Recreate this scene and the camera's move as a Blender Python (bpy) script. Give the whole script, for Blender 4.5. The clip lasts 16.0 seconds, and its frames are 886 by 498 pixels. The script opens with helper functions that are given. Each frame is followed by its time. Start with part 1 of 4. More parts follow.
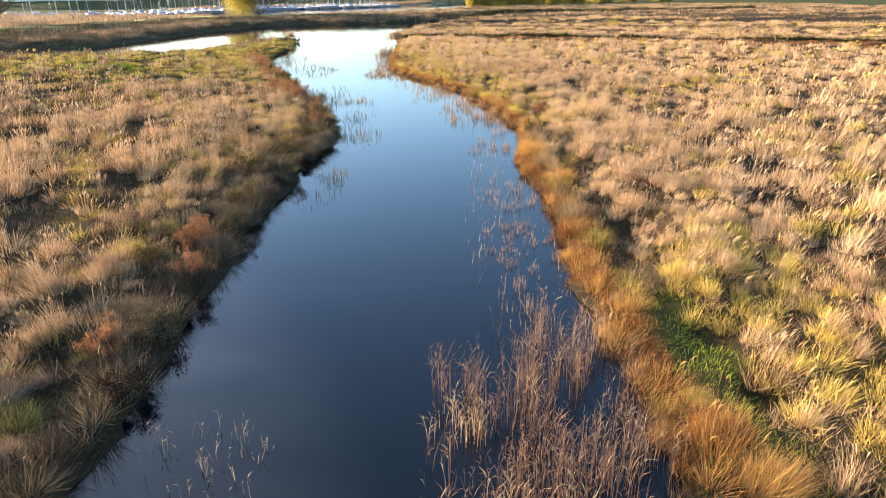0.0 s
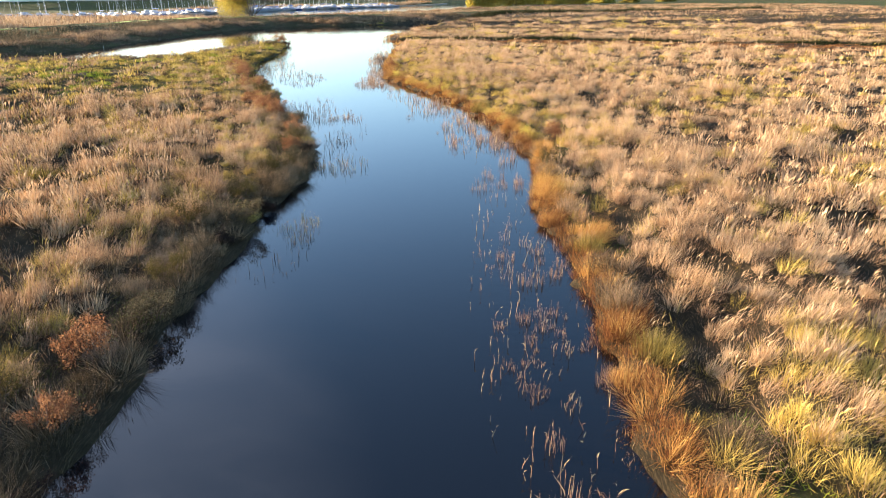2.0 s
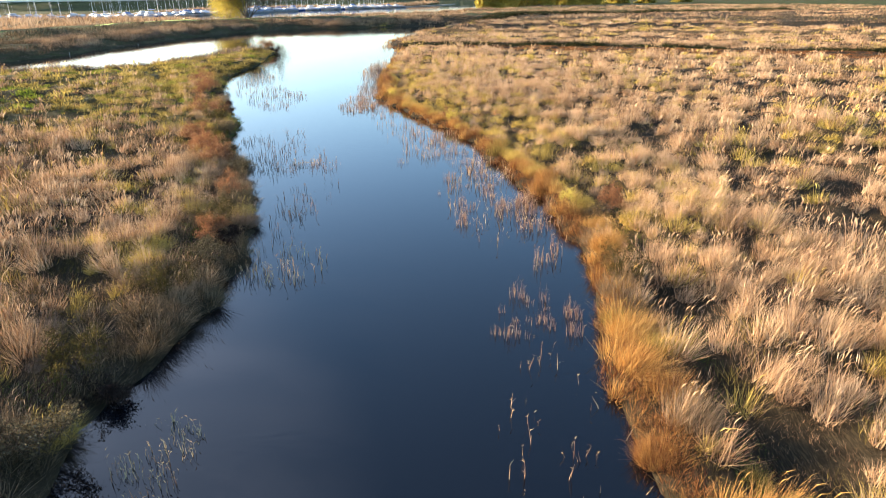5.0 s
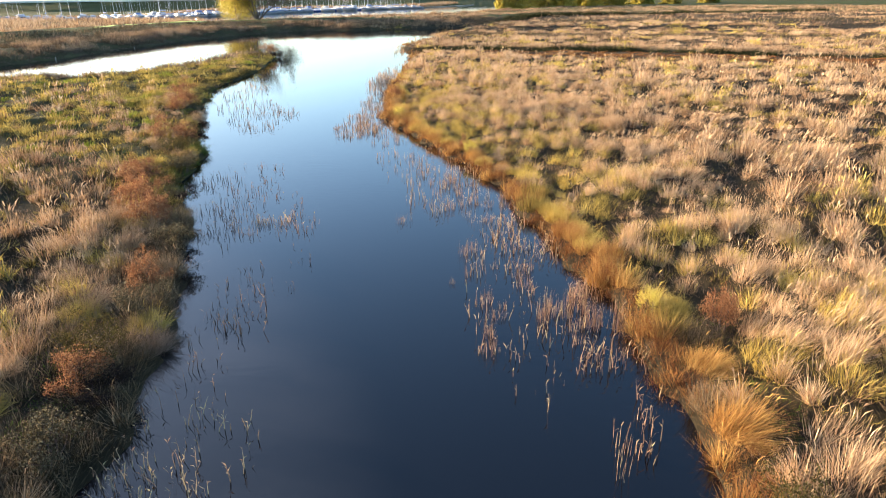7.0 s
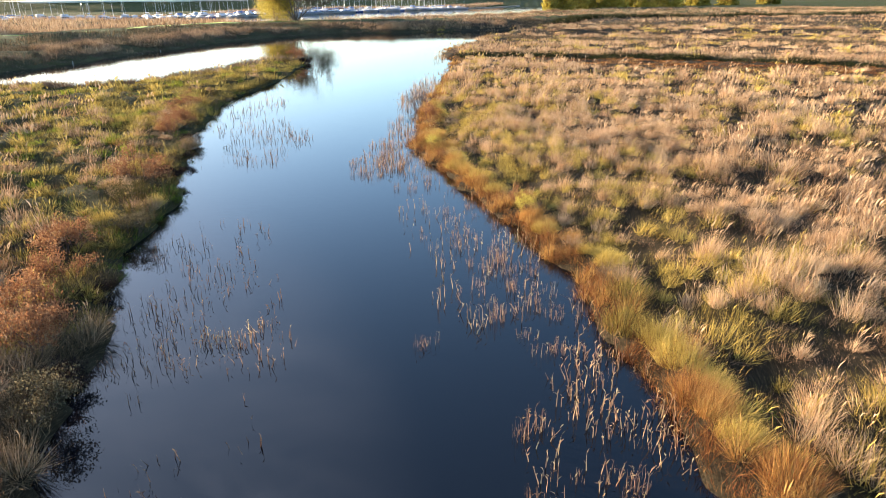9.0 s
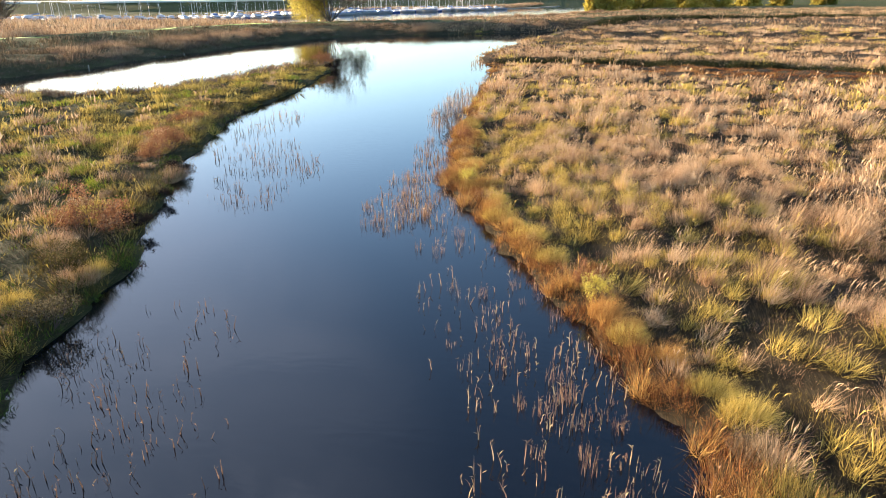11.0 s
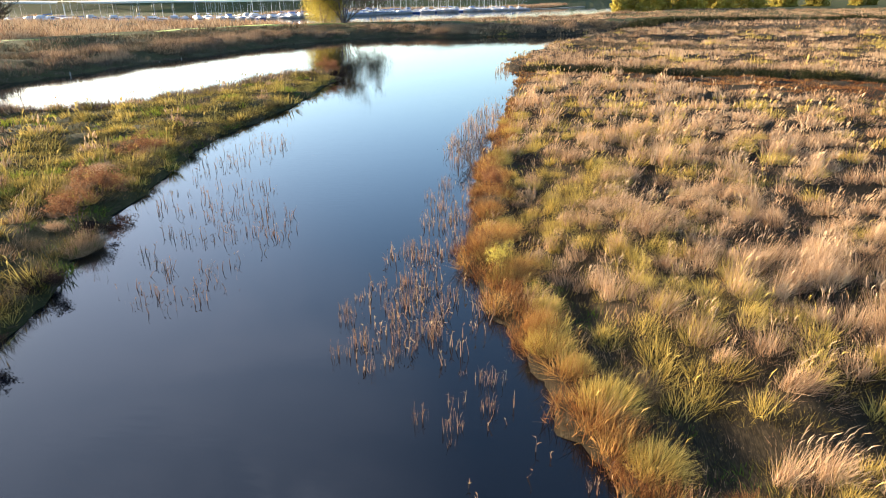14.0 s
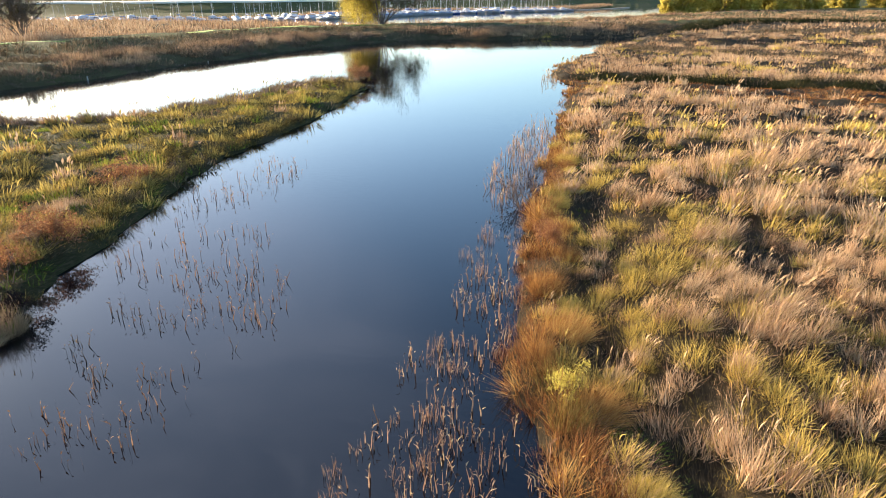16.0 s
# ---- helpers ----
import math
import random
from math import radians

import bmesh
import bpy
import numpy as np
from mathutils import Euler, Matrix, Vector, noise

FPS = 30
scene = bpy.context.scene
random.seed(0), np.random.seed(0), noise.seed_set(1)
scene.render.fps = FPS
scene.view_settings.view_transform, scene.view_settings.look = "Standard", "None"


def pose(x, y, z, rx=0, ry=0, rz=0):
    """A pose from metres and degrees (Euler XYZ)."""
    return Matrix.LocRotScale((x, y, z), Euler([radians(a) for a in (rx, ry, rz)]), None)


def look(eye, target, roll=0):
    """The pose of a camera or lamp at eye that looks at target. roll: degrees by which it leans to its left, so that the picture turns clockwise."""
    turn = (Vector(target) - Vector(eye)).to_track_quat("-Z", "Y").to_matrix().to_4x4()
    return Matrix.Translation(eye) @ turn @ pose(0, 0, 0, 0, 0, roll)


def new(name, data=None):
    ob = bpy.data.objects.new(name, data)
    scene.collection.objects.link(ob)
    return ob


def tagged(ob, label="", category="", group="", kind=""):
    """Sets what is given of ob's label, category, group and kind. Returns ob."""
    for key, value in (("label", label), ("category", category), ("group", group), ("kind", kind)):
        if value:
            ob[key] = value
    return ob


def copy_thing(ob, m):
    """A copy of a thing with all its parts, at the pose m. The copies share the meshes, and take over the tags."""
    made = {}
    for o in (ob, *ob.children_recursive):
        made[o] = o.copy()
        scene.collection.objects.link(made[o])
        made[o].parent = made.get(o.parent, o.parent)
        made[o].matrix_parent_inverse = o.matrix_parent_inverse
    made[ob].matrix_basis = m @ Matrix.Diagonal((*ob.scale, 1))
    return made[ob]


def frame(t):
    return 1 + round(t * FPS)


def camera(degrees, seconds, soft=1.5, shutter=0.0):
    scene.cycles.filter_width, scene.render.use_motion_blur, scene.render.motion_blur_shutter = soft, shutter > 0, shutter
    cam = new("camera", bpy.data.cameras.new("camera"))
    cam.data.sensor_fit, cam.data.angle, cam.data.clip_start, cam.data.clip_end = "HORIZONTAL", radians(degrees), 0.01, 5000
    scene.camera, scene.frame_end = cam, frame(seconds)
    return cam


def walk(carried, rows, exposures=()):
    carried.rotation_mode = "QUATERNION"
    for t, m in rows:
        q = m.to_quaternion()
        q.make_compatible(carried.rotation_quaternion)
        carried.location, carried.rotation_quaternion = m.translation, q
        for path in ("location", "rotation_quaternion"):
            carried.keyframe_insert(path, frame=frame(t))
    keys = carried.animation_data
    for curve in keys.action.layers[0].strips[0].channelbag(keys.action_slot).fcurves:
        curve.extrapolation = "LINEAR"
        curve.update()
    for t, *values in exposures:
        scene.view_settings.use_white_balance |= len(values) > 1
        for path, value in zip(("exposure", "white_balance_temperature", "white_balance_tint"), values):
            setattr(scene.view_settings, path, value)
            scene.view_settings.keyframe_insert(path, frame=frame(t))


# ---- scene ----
cam = camera(70.1, 16.0, soft=1.0)
METRES, EYE, TILT, LEAN, TURN = 80.0, 10.6, 0.0, 0.0, 0.0
ROWS = [
    (0.0, 0.0, 0.0, 0.0, -0.19, -22.18, 0.46),
    (0.5, 0.0006, 0.0256, 0.0003, -0.19, -22.19, 0.46),
    (1.0, 0.0012, 0.0533, 0.0006, -0.19, -22.19, 0.45),
    (1.5, 0.0017, 0.0828, 0.0009, -0.19, -22.19, 0.44),
    (2.0, 0.002, 0.1136, 0.001, -0.19, -22.18, 0.45),
    (2.5, 0.0028, 0.1458, 0.0013, -0.18, -22.17, 0.46),
    (3.0, 0.0039, 0.1791, 0.0013, -0.19, -22.17, 0.46),
    (3.5, 0.0047, 0.2135, 0.0015, -0.19, -22.18, 0.47),
    (4.0, 0.0052, 0.2489, 0.0012, -0.08, -22.17, 0.47),
    (6.5, 0.005, 0.4365, -0.0011, 1.7, -22.12, 0.48),
    (7.0, 0.0041, 0.4737, -0.0018, 2.09, -22.09, 0.48),
    (7.5, 0.0027, 0.511, -0.0022, 2.81, -22.08, 0.48),
    (8.0, 0.0008, 0.5483, -0.0022, 3.79, -22.07, 0.47),
    (8.5, -0.0016, 0.5859, -0.0024, 4.85, -22.04, 0.43),
    (9.0, -0.0046, 0.6237, -0.0027, 5.87, -22.01, 0.4),
    (9.5, -0.0079, 0.6609, -0.002, 6.91, -21.99, 0.43),
    (10.0, -0.0114, 0.6906, -0.0024, 7.9, -21.98, 0.43),
    (12.5, -0.03, 0.8142, -0.0036, 9.79, -21.97, 0.46),
    (13.0, -0.0341, 0.8397, -0.004, 10.05, -21.96, 0.45),
    (13.5, -0.0385, 0.8656, -0.0044, 10.45, -21.95, 0.45),
    (14.0, -0.043, 0.8914, -0.0049, 10.9, -21.94, 0.42),
    (14.5, -0.0483, 0.9172, -0.0052, 11.9, -21.92, 0.4),
    (15.0, -0.0539, 0.943, -0.0054, 13.04, -21.91, 0.42),
    (15.5, -0.0595, 0.9688, -0.0056, 14.06, -21.89, 0.42),
    (16.0, -0.0655, 0.9943, -0.0057, 14.34, -21.87, 0.39),
]
walk(cam, [(t, pose(0, 0, EYE, TILT, LEAN, TURN) @ pose(METRES * x, METRES * y, METRES * z, 90 + pitch, roll, yaw)) for t, x, y, z, yaw, pitch, roll in ROWS],
     exposures=((0.0, 2.26), (7.0, 2.2), (12.0, 2.12), (16.0, 2.06)))

# ---- light: a low autumn sun ahead and to the left, clear sky ----
# brightness of the patch added to the sky
SKY_GLOW = 4.0
SUN_AZ, SUN_EL = -66.0, 10.5          # degrees from +y towards +x, and above the horizon
world = bpy.data.worlds.new("clear_sky")
scene.world = world
world.use_nodes = True
wn = world.node_tree
sky = wn.nodes.new("ShaderNodeTexSky")
sky.sky_type = 'NISHITA'
sky.sun_disc = False
sky.sun_elevation, sky.sun_rotation = radians(SUN_EL), radians(SUN_AZ)
sky.air_density, sky.dust_density, sky.ozone_density = 1.0, 1.45, 3.3
background = wn.nodes["Background"]
background.inputs["Strength"].default_value = 0.138
sun_data = bpy.data.lights.new("sun", 'SUN')
sun_data.energy, sun_data.angle, sun_data.color = 5.0, radians(0.6), (1.0, 0.79, 0.56)
sun = new("sun", sun_data)
az, el = radians(SUN_AZ), radians(SUN_EL)
sun.matrix_world = look((200 * math.sin(az) * math.cos(el), 200 * math.cos(az) * math.cos(el), 200 * math.sin(el)), (0, 0, 0))
# a soft bright patch added to the left sky, to lighten its mirror in the creek
sky_way = wn.nodes.new("ShaderNodeTexCoord")
flat = wn.nodes.new("ShaderNodeMapping")
flat.inputs["Scale"].default_value, flat.inputs["Rotation"].default_value = (3.0, 6.5, 9.0), (0, 0, radians(25))
wn.links.new(sky_way.outputs["Generated"], flat.inputs["Vector"])
wisp = wn.nodes.new("ShaderNodeTexNoise")
wisp.inputs["Scale"].default_value, wisp.inputs["Detail"].default_value, wisp.inputs["Roughness"].default_value, wisp.inputs["Distortion"].default_value = 1.0, 6.0, 0.62, 0.6
wn.links.new(flat.outputs[0], wisp.inputs["Vector"])
glow_wisp = wn.nodes.new("ShaderNodeMapRange")
glow_wisp.inputs["From Min"].default_value, glow_wisp.inputs["From Max"].default_value = 0.1, 0.62
wn.links.new(wisp.outputs["Fac"], glow_wisp.inputs["Value"])
bank_side = wn.nodes.new("ShaderNodeVectorMath")
bank_side.operation = 'DOT_PRODUCT'
wn.links.new(sky_way.outputs["Generated"], bank_side.inputs[0])
glow_az, glow_el = radians(-46), radians(38)
bank_side.inputs[1].default_value = (math.sin(glow_az) * math.cos(glow_el), math.cos(glow_az) * math.cos(glow_el), math.sin(glow_el))
lit_side = wn.nodes.new("ShaderNodeMapRange")
lit_side.interpolation_type = 'SMOOTHSTEP'
lit_side.inputs["From Min"].default_value, lit_side.inputs["From Max"].default_value, lit_side.inputs["To Max"].default_value = 0.86, 0.985, 0.8
wn.links.new(bank_side.outputs["Value"], lit_side.inputs["Value"])
glow_amount = wn.nodes.new("ShaderNodeMath")
glow_amount.operation = 'MULTIPLY'
wn.links.new(glow_wisp.outputs["Result"], glow_amount.inputs[0])
wn.links.new(lit_side.outputs["Result"], glow_amount.inputs[1])
brightened = wn.nodes.new("ShaderNodeMix")
brightened.data_type = 'RGBA'
wn.links.new(glow_amount.outputs[0], brightened.inputs["Factor"])
wn.links.new(sky.outputs["Color"], brightened.inputs["A"])
brightened.inputs["B"].default_value = (SKY_GLOW * 0.8, SKY_GLOW * 0.95, SKY_GLOW * 1.3, 1)
wn.links.new(brightened.outputs["Result"], background.inputs["Color"])

# ---- materials ----
def mat(name):
    m = bpy.data.materials.new(name)
    m.use_nodes = True
    return m, m.node_tree.nodes, m.node_tree.links


def ramp(nodes, stops, interpolation='LINEAR'):
    r = nodes.new("ShaderNodeValToRGB")
    r.color_ramp.interpolation = interpolation
    while len(r.color_ramp.elements) < len(stops):
        r.color_ramp.elements.new(0.5)
    for e, (p, c) in zip(r.color_ramp.elements, stops):
        e.position, e.color = p, (*c, 1)
    return r


def math_node(nodes, links, op, a, b):
    n = nodes.new("ShaderNodeMath")
    n.operation = op
    for i, v in enumerate((a, b)):
        if isinstance(v, (int, float)):
            n.inputs[i].default_value = v
        else:
            links.new(v, n.inputs[i])
    return n.outputs[0]


def noise_tex(nodes, links, scale, detail=4, rough=0.6, coords="Object"):
    co = nodes.new("ShaderNodeTexCoord")
    n = nodes.new("ShaderNodeTexNoise")
    n.inputs["Scale"].default_value, n.inputs["Detail"].default_value, n.inputs["Roughness"].default_value = scale, detail, rough
    links.new(co.outputs[coords], n.inputs["Vector"])
    return n.outputs["Fac"]


def plant_material(name, stops, plume, plume_from=0.8, glow=0.17, spread=0.28):
    """Dry or living blades: tone by tuft, a little by blade, paler seed heads at the tips; light shines through."""
    m, nodes, links = mat(name)
    for n in list(nodes):
        if n.type == 'BSDF_PRINCIPLED':
            nodes.remove(n)
    out = [n for n in nodes if n.type == 'OUTPUT_MATERIAL'][0]
    tone = nodes.new("ShaderNodeAttribute")
    tone.attribute_name = "tone"
    geo = nodes.new("ShaderNodeNewGeometry")
    v = math_node(nodes, links, 'MULTIPLY_ADD', geo.outputs["Random Per Island"], spread)
    links.new(tone.outputs["Fac"], v.node.inputs[2])
    v2 = math_node(nodes, links, 'SUBTRACT', v, spread / 2)
    r = ramp(nodes, stops)
    links.new(v2, r.inputs["Fac"])
    tip = nodes.new("ShaderNodeAttribute")
    tip.attribute_name = "tip"
    mask = ramp(nodes, [(plume_from - 0.12, (0, 0, 0)), (plume_from + 0.12, (1, 1, 1))])
    links.new(tip.outputs["Fac"], mask.inputs["Fac"])
    mix = nodes.new("ShaderNodeMix")
    mix.data_type = 'RGBA'
    links.new(mask.outputs["Color"], mix.inputs["Factor"])
    links.new(r.outputs["Color"], mix.inputs["A"])
    mix.inputs["B"].default_value = (*plume, 1)
    d = nodes.new("ShaderNodeBsdfDiffuse")
    tr = nodes.new("ShaderNodeBsdfTranslucent")
    links.new(mix.outputs["Result"], d.inputs["Color"])
    links.new(mix.outputs["Result"], tr.inputs["Color"])
    ms = nodes.new("ShaderNodeMixShader")
    ms.inputs["Fac"].default_value = glow
    links.new(d.outputs[0], ms.inputs[1])
    links.new(tr.outputs[0], ms.inputs[2])
    links.new(ms.outputs[0], out.inputs["Surface"])
    return m


def solid(name, colour, rough=0.6, metal=0.0, vary=0.15, scale=2.0, bump=0.0, bump_scale=20.0):
    m, nodes, links = mat(name)
    b = nodes["Principled BSDF"]
    b.inputs["Roughness"].default_value, b.inputs["Metallic"].default_value = rough, metal
    n = noise_tex(nodes, links, scale)
    r = ramp(nodes, [(0.25, tuple(c * (1 - vary) for c in colour)), (0.75, tuple(min(1, c * (1 + vary)) for c in colour))])
    links.new(n, r.inputs["Fac"])
    links.new(r.outputs["Color"], b.inputs["Base Color"])
    if bump:
        bp = nodes.new("ShaderNodeBump")
        bp.inputs["Strength"].default_value = bump
        links.new(noise_tex(nodes, links, bump_scale), bp.inputs["Height"])
        links.new(bp.outputs[0], b.inputs["Normal"])
    return m


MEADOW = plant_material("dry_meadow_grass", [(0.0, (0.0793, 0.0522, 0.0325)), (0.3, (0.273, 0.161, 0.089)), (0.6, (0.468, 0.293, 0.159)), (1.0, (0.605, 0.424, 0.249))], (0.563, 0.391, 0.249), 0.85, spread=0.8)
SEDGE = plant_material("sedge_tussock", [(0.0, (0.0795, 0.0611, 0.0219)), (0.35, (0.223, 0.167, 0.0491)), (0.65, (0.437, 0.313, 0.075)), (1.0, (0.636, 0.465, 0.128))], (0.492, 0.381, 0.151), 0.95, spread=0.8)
GREEN = plant_material("short_green_grass", [(0.0, (0.0618, 0.0906, 0.0187)), (0.5, (0.144, 0.197, 0.0234)), (1.0, (0.343, 0.363, 0.0468))], (0.413, 0.341, 0.0748), 0.95)
FRINGE = plant_material("rust_gold_bank_grass", [(0.0, (0.107, 0.0377, 0.018)), (0.35, (0.244, 0.104, 0.0392)), (0.7, (0.443, 0.24, 0.0722)), (1.0, (0.579, 0.357, 0.114))], (0.572, 0.346, 0.133), 0.9, spread=0.8)
# olive brown, with the shade of the west and far banks in its colour
DULL = plant_material("shade_toned_bank_grass", [(0.0, (0.0506, 0.0397, 0.0249)), (0.4, (0.127, 0.0954, 0.0538)), (0.75, (0.245, 0.174, 0.0992)), (1.0, (0.406, 0.278, 0.165))], (0.422, 0.293, 0.199), 0.92, spread=0.8)
MAUVE = plant_material("mauve_brown_brush", [(0.0, (0.0867, 0.058, 0.0411)), (0.5, (0.178, 0.126, 0.0918)), (1.0, (0.292, 0.218, 0.158))], (0.279, 0.205, 0.152), 0.9)
# olive rush darkened so the ditch belts look like a shaded face
RUSH = plant_material("shade_dark_rush", [(0.0, (0.018, 0.022, 0.009)), (0.5, (0.045, 0.045, 0.02)), (1.0, (0.14, 0.11, 0.05))], (0.16, 0.12, 0.06), 0.97, glow=0.15)
REED = plant_material("withered_reed", [(0.0, (0.104, 0.06, 0.04)), (0.5, (0.36, 0.208, 0.128)), (1.0, (0.56, 0.416, 0.216))], (0.448, 0.352, 0.216), 0.97, glow=0.25, spread=0.5)


def ground_material():
    m, nodes, links = mat("marsh_soil")
    b = nodes["Principled BSDF"]
    b.inputs["Roughness"].default_value = 0.95
    b.inputs["Specular IOR Level"].default_value = 0.05
    n = noise_tex(nodes, links, 0.35, 8, 0.7)
    litter = ramp(nodes, [(0.3, (0.02, 0.016, 0.01)), (0.55, (0.04, 0.031, 0.018)), (0.75, (0.07, 0.052, 0.03))])
    turf = ramp(nodes, [(0.3, (0.028, 0.038, 0.011)), (0.7, (0.065, 0.08, 0.02))])
    links.new(n, litter.inputs["Fac"])
    links.new(n, turf.inputs["Fac"])
    a = nodes.new("ShaderNodeAttribute")
    a.attribute_name = "turf"
    mix = nodes.new("ShaderNodeMix")
    mix.data_type = 'RGBA'
    links.new(a.outputs["Fac"], mix.inputs["Factor"])
    links.new(litter.outputs["Color"], mix.inputs["A"])
    links.new(turf.outputs["Color"], mix.inputs["B"])
    # fallen straw: pale fibres lying two ways over the litter
    co = nodes.new("ShaderNodeTexCoord")
    last = mix.outputs["Result"]
    for turn, size in ((35, (34, 3.2, 1)), (-50, (26, 2.6, 1))):
        mp = nodes.new("ShaderNodeMapping")
        mp.inputs["Rotation"].default_value, mp.inputs["Scale"].default_value = (0, 0, radians(turn)), size
        links.new(co.outputs["Object"], mp.inputs["Vector"])
        fibre = nodes.new("ShaderNodeTexNoise")
        fibre.inputs["Scale"].default_value, fibre.inputs["Detail"].default_value, fibre.inputs["Distortion"].default_value = 1.0, 3.0, 0.8
        links.new(mp.outputs[0], fibre.inputs["Vector"])
        thin = ramp(nodes, [(0.52, (0, 0, 0)), (0.66, (0.75, 0.75, 0.75))])
        links.new(fibre.outputs["Fac"], thin.inputs["Fac"])
        lay = nodes.new("ShaderNodeMix")
        lay.data_type = 'RGBA'
        links.new(thin.outputs["Color"], lay.inputs["Factor"])
        links.new(last, lay.inputs["A"])
        lay.inputs["B"].default_value = (0.085, 0.062, 0.034, 1)
        last = lay.outputs["Result"]
    links.new(last, b.inputs["Base Color"])
    bp = nodes.new("ShaderNodeBump")
    bp.inputs["Strength"].default_value, bp.inputs["Distance"].default_value = 0.9, 0.2
    links.new(noise_tex(nodes, links, 6.0, 8, 0.8), bp.inputs["Height"])
    links.new(bp.outputs[0], b.inputs["Normal"])
    return m


def water_material():
    m, nodes, links = mat("still_creek_water")
    b = nodes["Principled BSDF"]
    b.inputs["Base Color"].default_value = (0.003, 0.0035, 0.005, 1)
    b.inputs["Roughness"].default_value = 0.03
    b.inputs["IOR"].default_value = 1.38
    co = nodes.new("ShaderNodeTexCoord")
    mp = nodes.new("ShaderNodeMapping")
    mp.inputs["Scale"].default_value = (0.9, 2.6, 1.0)
    mp.inputs["Rotation"].default_value = (0, 0, radians(8))
    links.new(co.outputs["Object"], mp.inputs["Vector"])
    fine = nodes.new("ShaderNodeTexNoise")
    fine.inputs["Scale"].default_value, fine.inputs["Detail"].default_value = 1.6, 2.0
    links.new(mp.outputs[0], fine.inputs["Vector"])
    calm = nodes.new("ShaderNodeTexNoise")
    calm.inputs["Scale"].default_value, calm.inputs["Detail"].default_value = 0.05, 2.0
    links.new(co.outputs["Object"], calm.inputs["Vector"])
    patch = ramp(nodes, [(0.4, (0.15, 0.15, 0.15)), (0.65, (1, 1, 1))])
    links.new(calm.outputs["Fac"], patch.inputs["Fac"])
    h = math_node(nodes, links, 'MULTIPLY', fine.outputs["Fac"], patch.outputs["Color"])
    bp = nodes.new("ShaderNodeBump")
    bp.inputs["Strength"].default_value, bp.inputs["Distance"].default_value = 0.17, 0.03
    links.new(h, bp.inputs["Height"])
    links.new(bp.outputs[0], b.inputs["Normal"])
    return m


SOIL, WATER = ground_material(), water_material()
BARK = solid("grey_brown_bark", (0.12, 0.09, 0.065), 0.9, vary=0.3, scale=6, bump=0.4)
TWIG = solid("dark_twig", (0.09, 0.055, 0.04), 0.85, vary=0.3, scale=6)
HULL = solid("white_gelcoat", (0.38, 0.38, 0.38), 0.25, vary=0.05)
HULL_BLUE = solid("navy_gelcoat", (0.05, 0.10, 0.28), 0.25, vary=0.1)
COVER = solid("blue_canvas_cover", (0.09, 0.15, 0.30), 0.8, vary=0.15)
GLASS = solid("dark_cabin_window", (0.02, 0.025, 0.03), 0.1, vary=0.1)
ALLOY = solid("grey_mast_alloy", (0.62, 0.60, 0.57), 0.35, metal=0.4, vary=0.08)
TIMBER = solid("weathered_pontoon_timber", (0.30, 0.26, 0.21), 0.8, vary=0.25, bump=0.3)
YELLOW_LEAF = plant_material("yellow_willow_leaf", [(0.0, (0.2, 0.165, 0.04)), (0.5, (0.42, 0.345, 0.07)), (1.0, (0.6, 0.5, 0.12))], (0.5, 0.42, 0.1), 0.97, glow=0.6)
RUST_LEAF = plant_material("rust_bramble_leaf", [(0.0, (0.08, 0.035, 0.02)), (0.5, (0.22, 0.10, 0.05)), (1.0, (0.36, 0.20, 0.095))], (0.4, 0.2, 0.1), 0.97, glow=0.35)
OLIVE_LEAF = plant_material("olive_shrub_leaf", [(0.0, (0.0263, 0.0236, 0.0084)), (0.5, (0.0638, 0.0527, 0.0182)), (1.0, (0.135, 0.0992, 0.035))], (0.15, 0.112, 0.042), 0.97, glow=0.35)
BROWN_LEAF = plant_material("withered_brown_leaf", [(0.0, (0.03, 0.026, 0.016)), (0.5, (0.085, 0.072, 0.042)), (1.0, (0.19, 0.155, 0.095))], (0.2, 0.16, 0.1), 0.97, glow=0.3, spread=0.8)
DARK_LEAF = plant_material("dark_bramble_leaf", [(0.0, (0.016, 0.012, 0.011)), (0.5, (0.032, 0.022, 0.018)), (1.0, (0.06, 0.036, 0.024))], (0.06, 0.04, 0.03), 0.97, glow=0.2)

# ---- plan of the creek and the river ----
WEST_BANK = [(-9.0, -60), (-9.1, 11.4), (-9.2, 19), (-9.4, 27), (-9.5, 34.4), (-9.3, 41), (-8.7, 48), (-9.4, 54), (-11, 59.5), (-13.5, 66.5),
             (-16.8, 73), (-18, 79.5), (-21.2, 87.5), (-25.7, 98.5), (-28.6, 108), (-30.2, 116), (-30.3, 124), (-30.8, 136), (-32.6, 146), (-34.4, 155.5)]
SPIT_BACK = [(-36.5, 157), (-41, 153), (-42.8, 143), (-44.4, 134), (-47.5, 127.5), (-56, 123), (-65, 121), (-85, 120), (-130, 116)]
FAR_BANK = [(-130, 119.5), (-97, 127), (-82, 133), (-74.5, 139.5), (-73, 150), (-71.5, 165), (-70, 179.5), (-68, 198), (-64, 214),
            (-55, 231.5), (-45, 237), (-35, 235.5), (-26, 240), (-16, 246), (3, 255), (14, 260)]
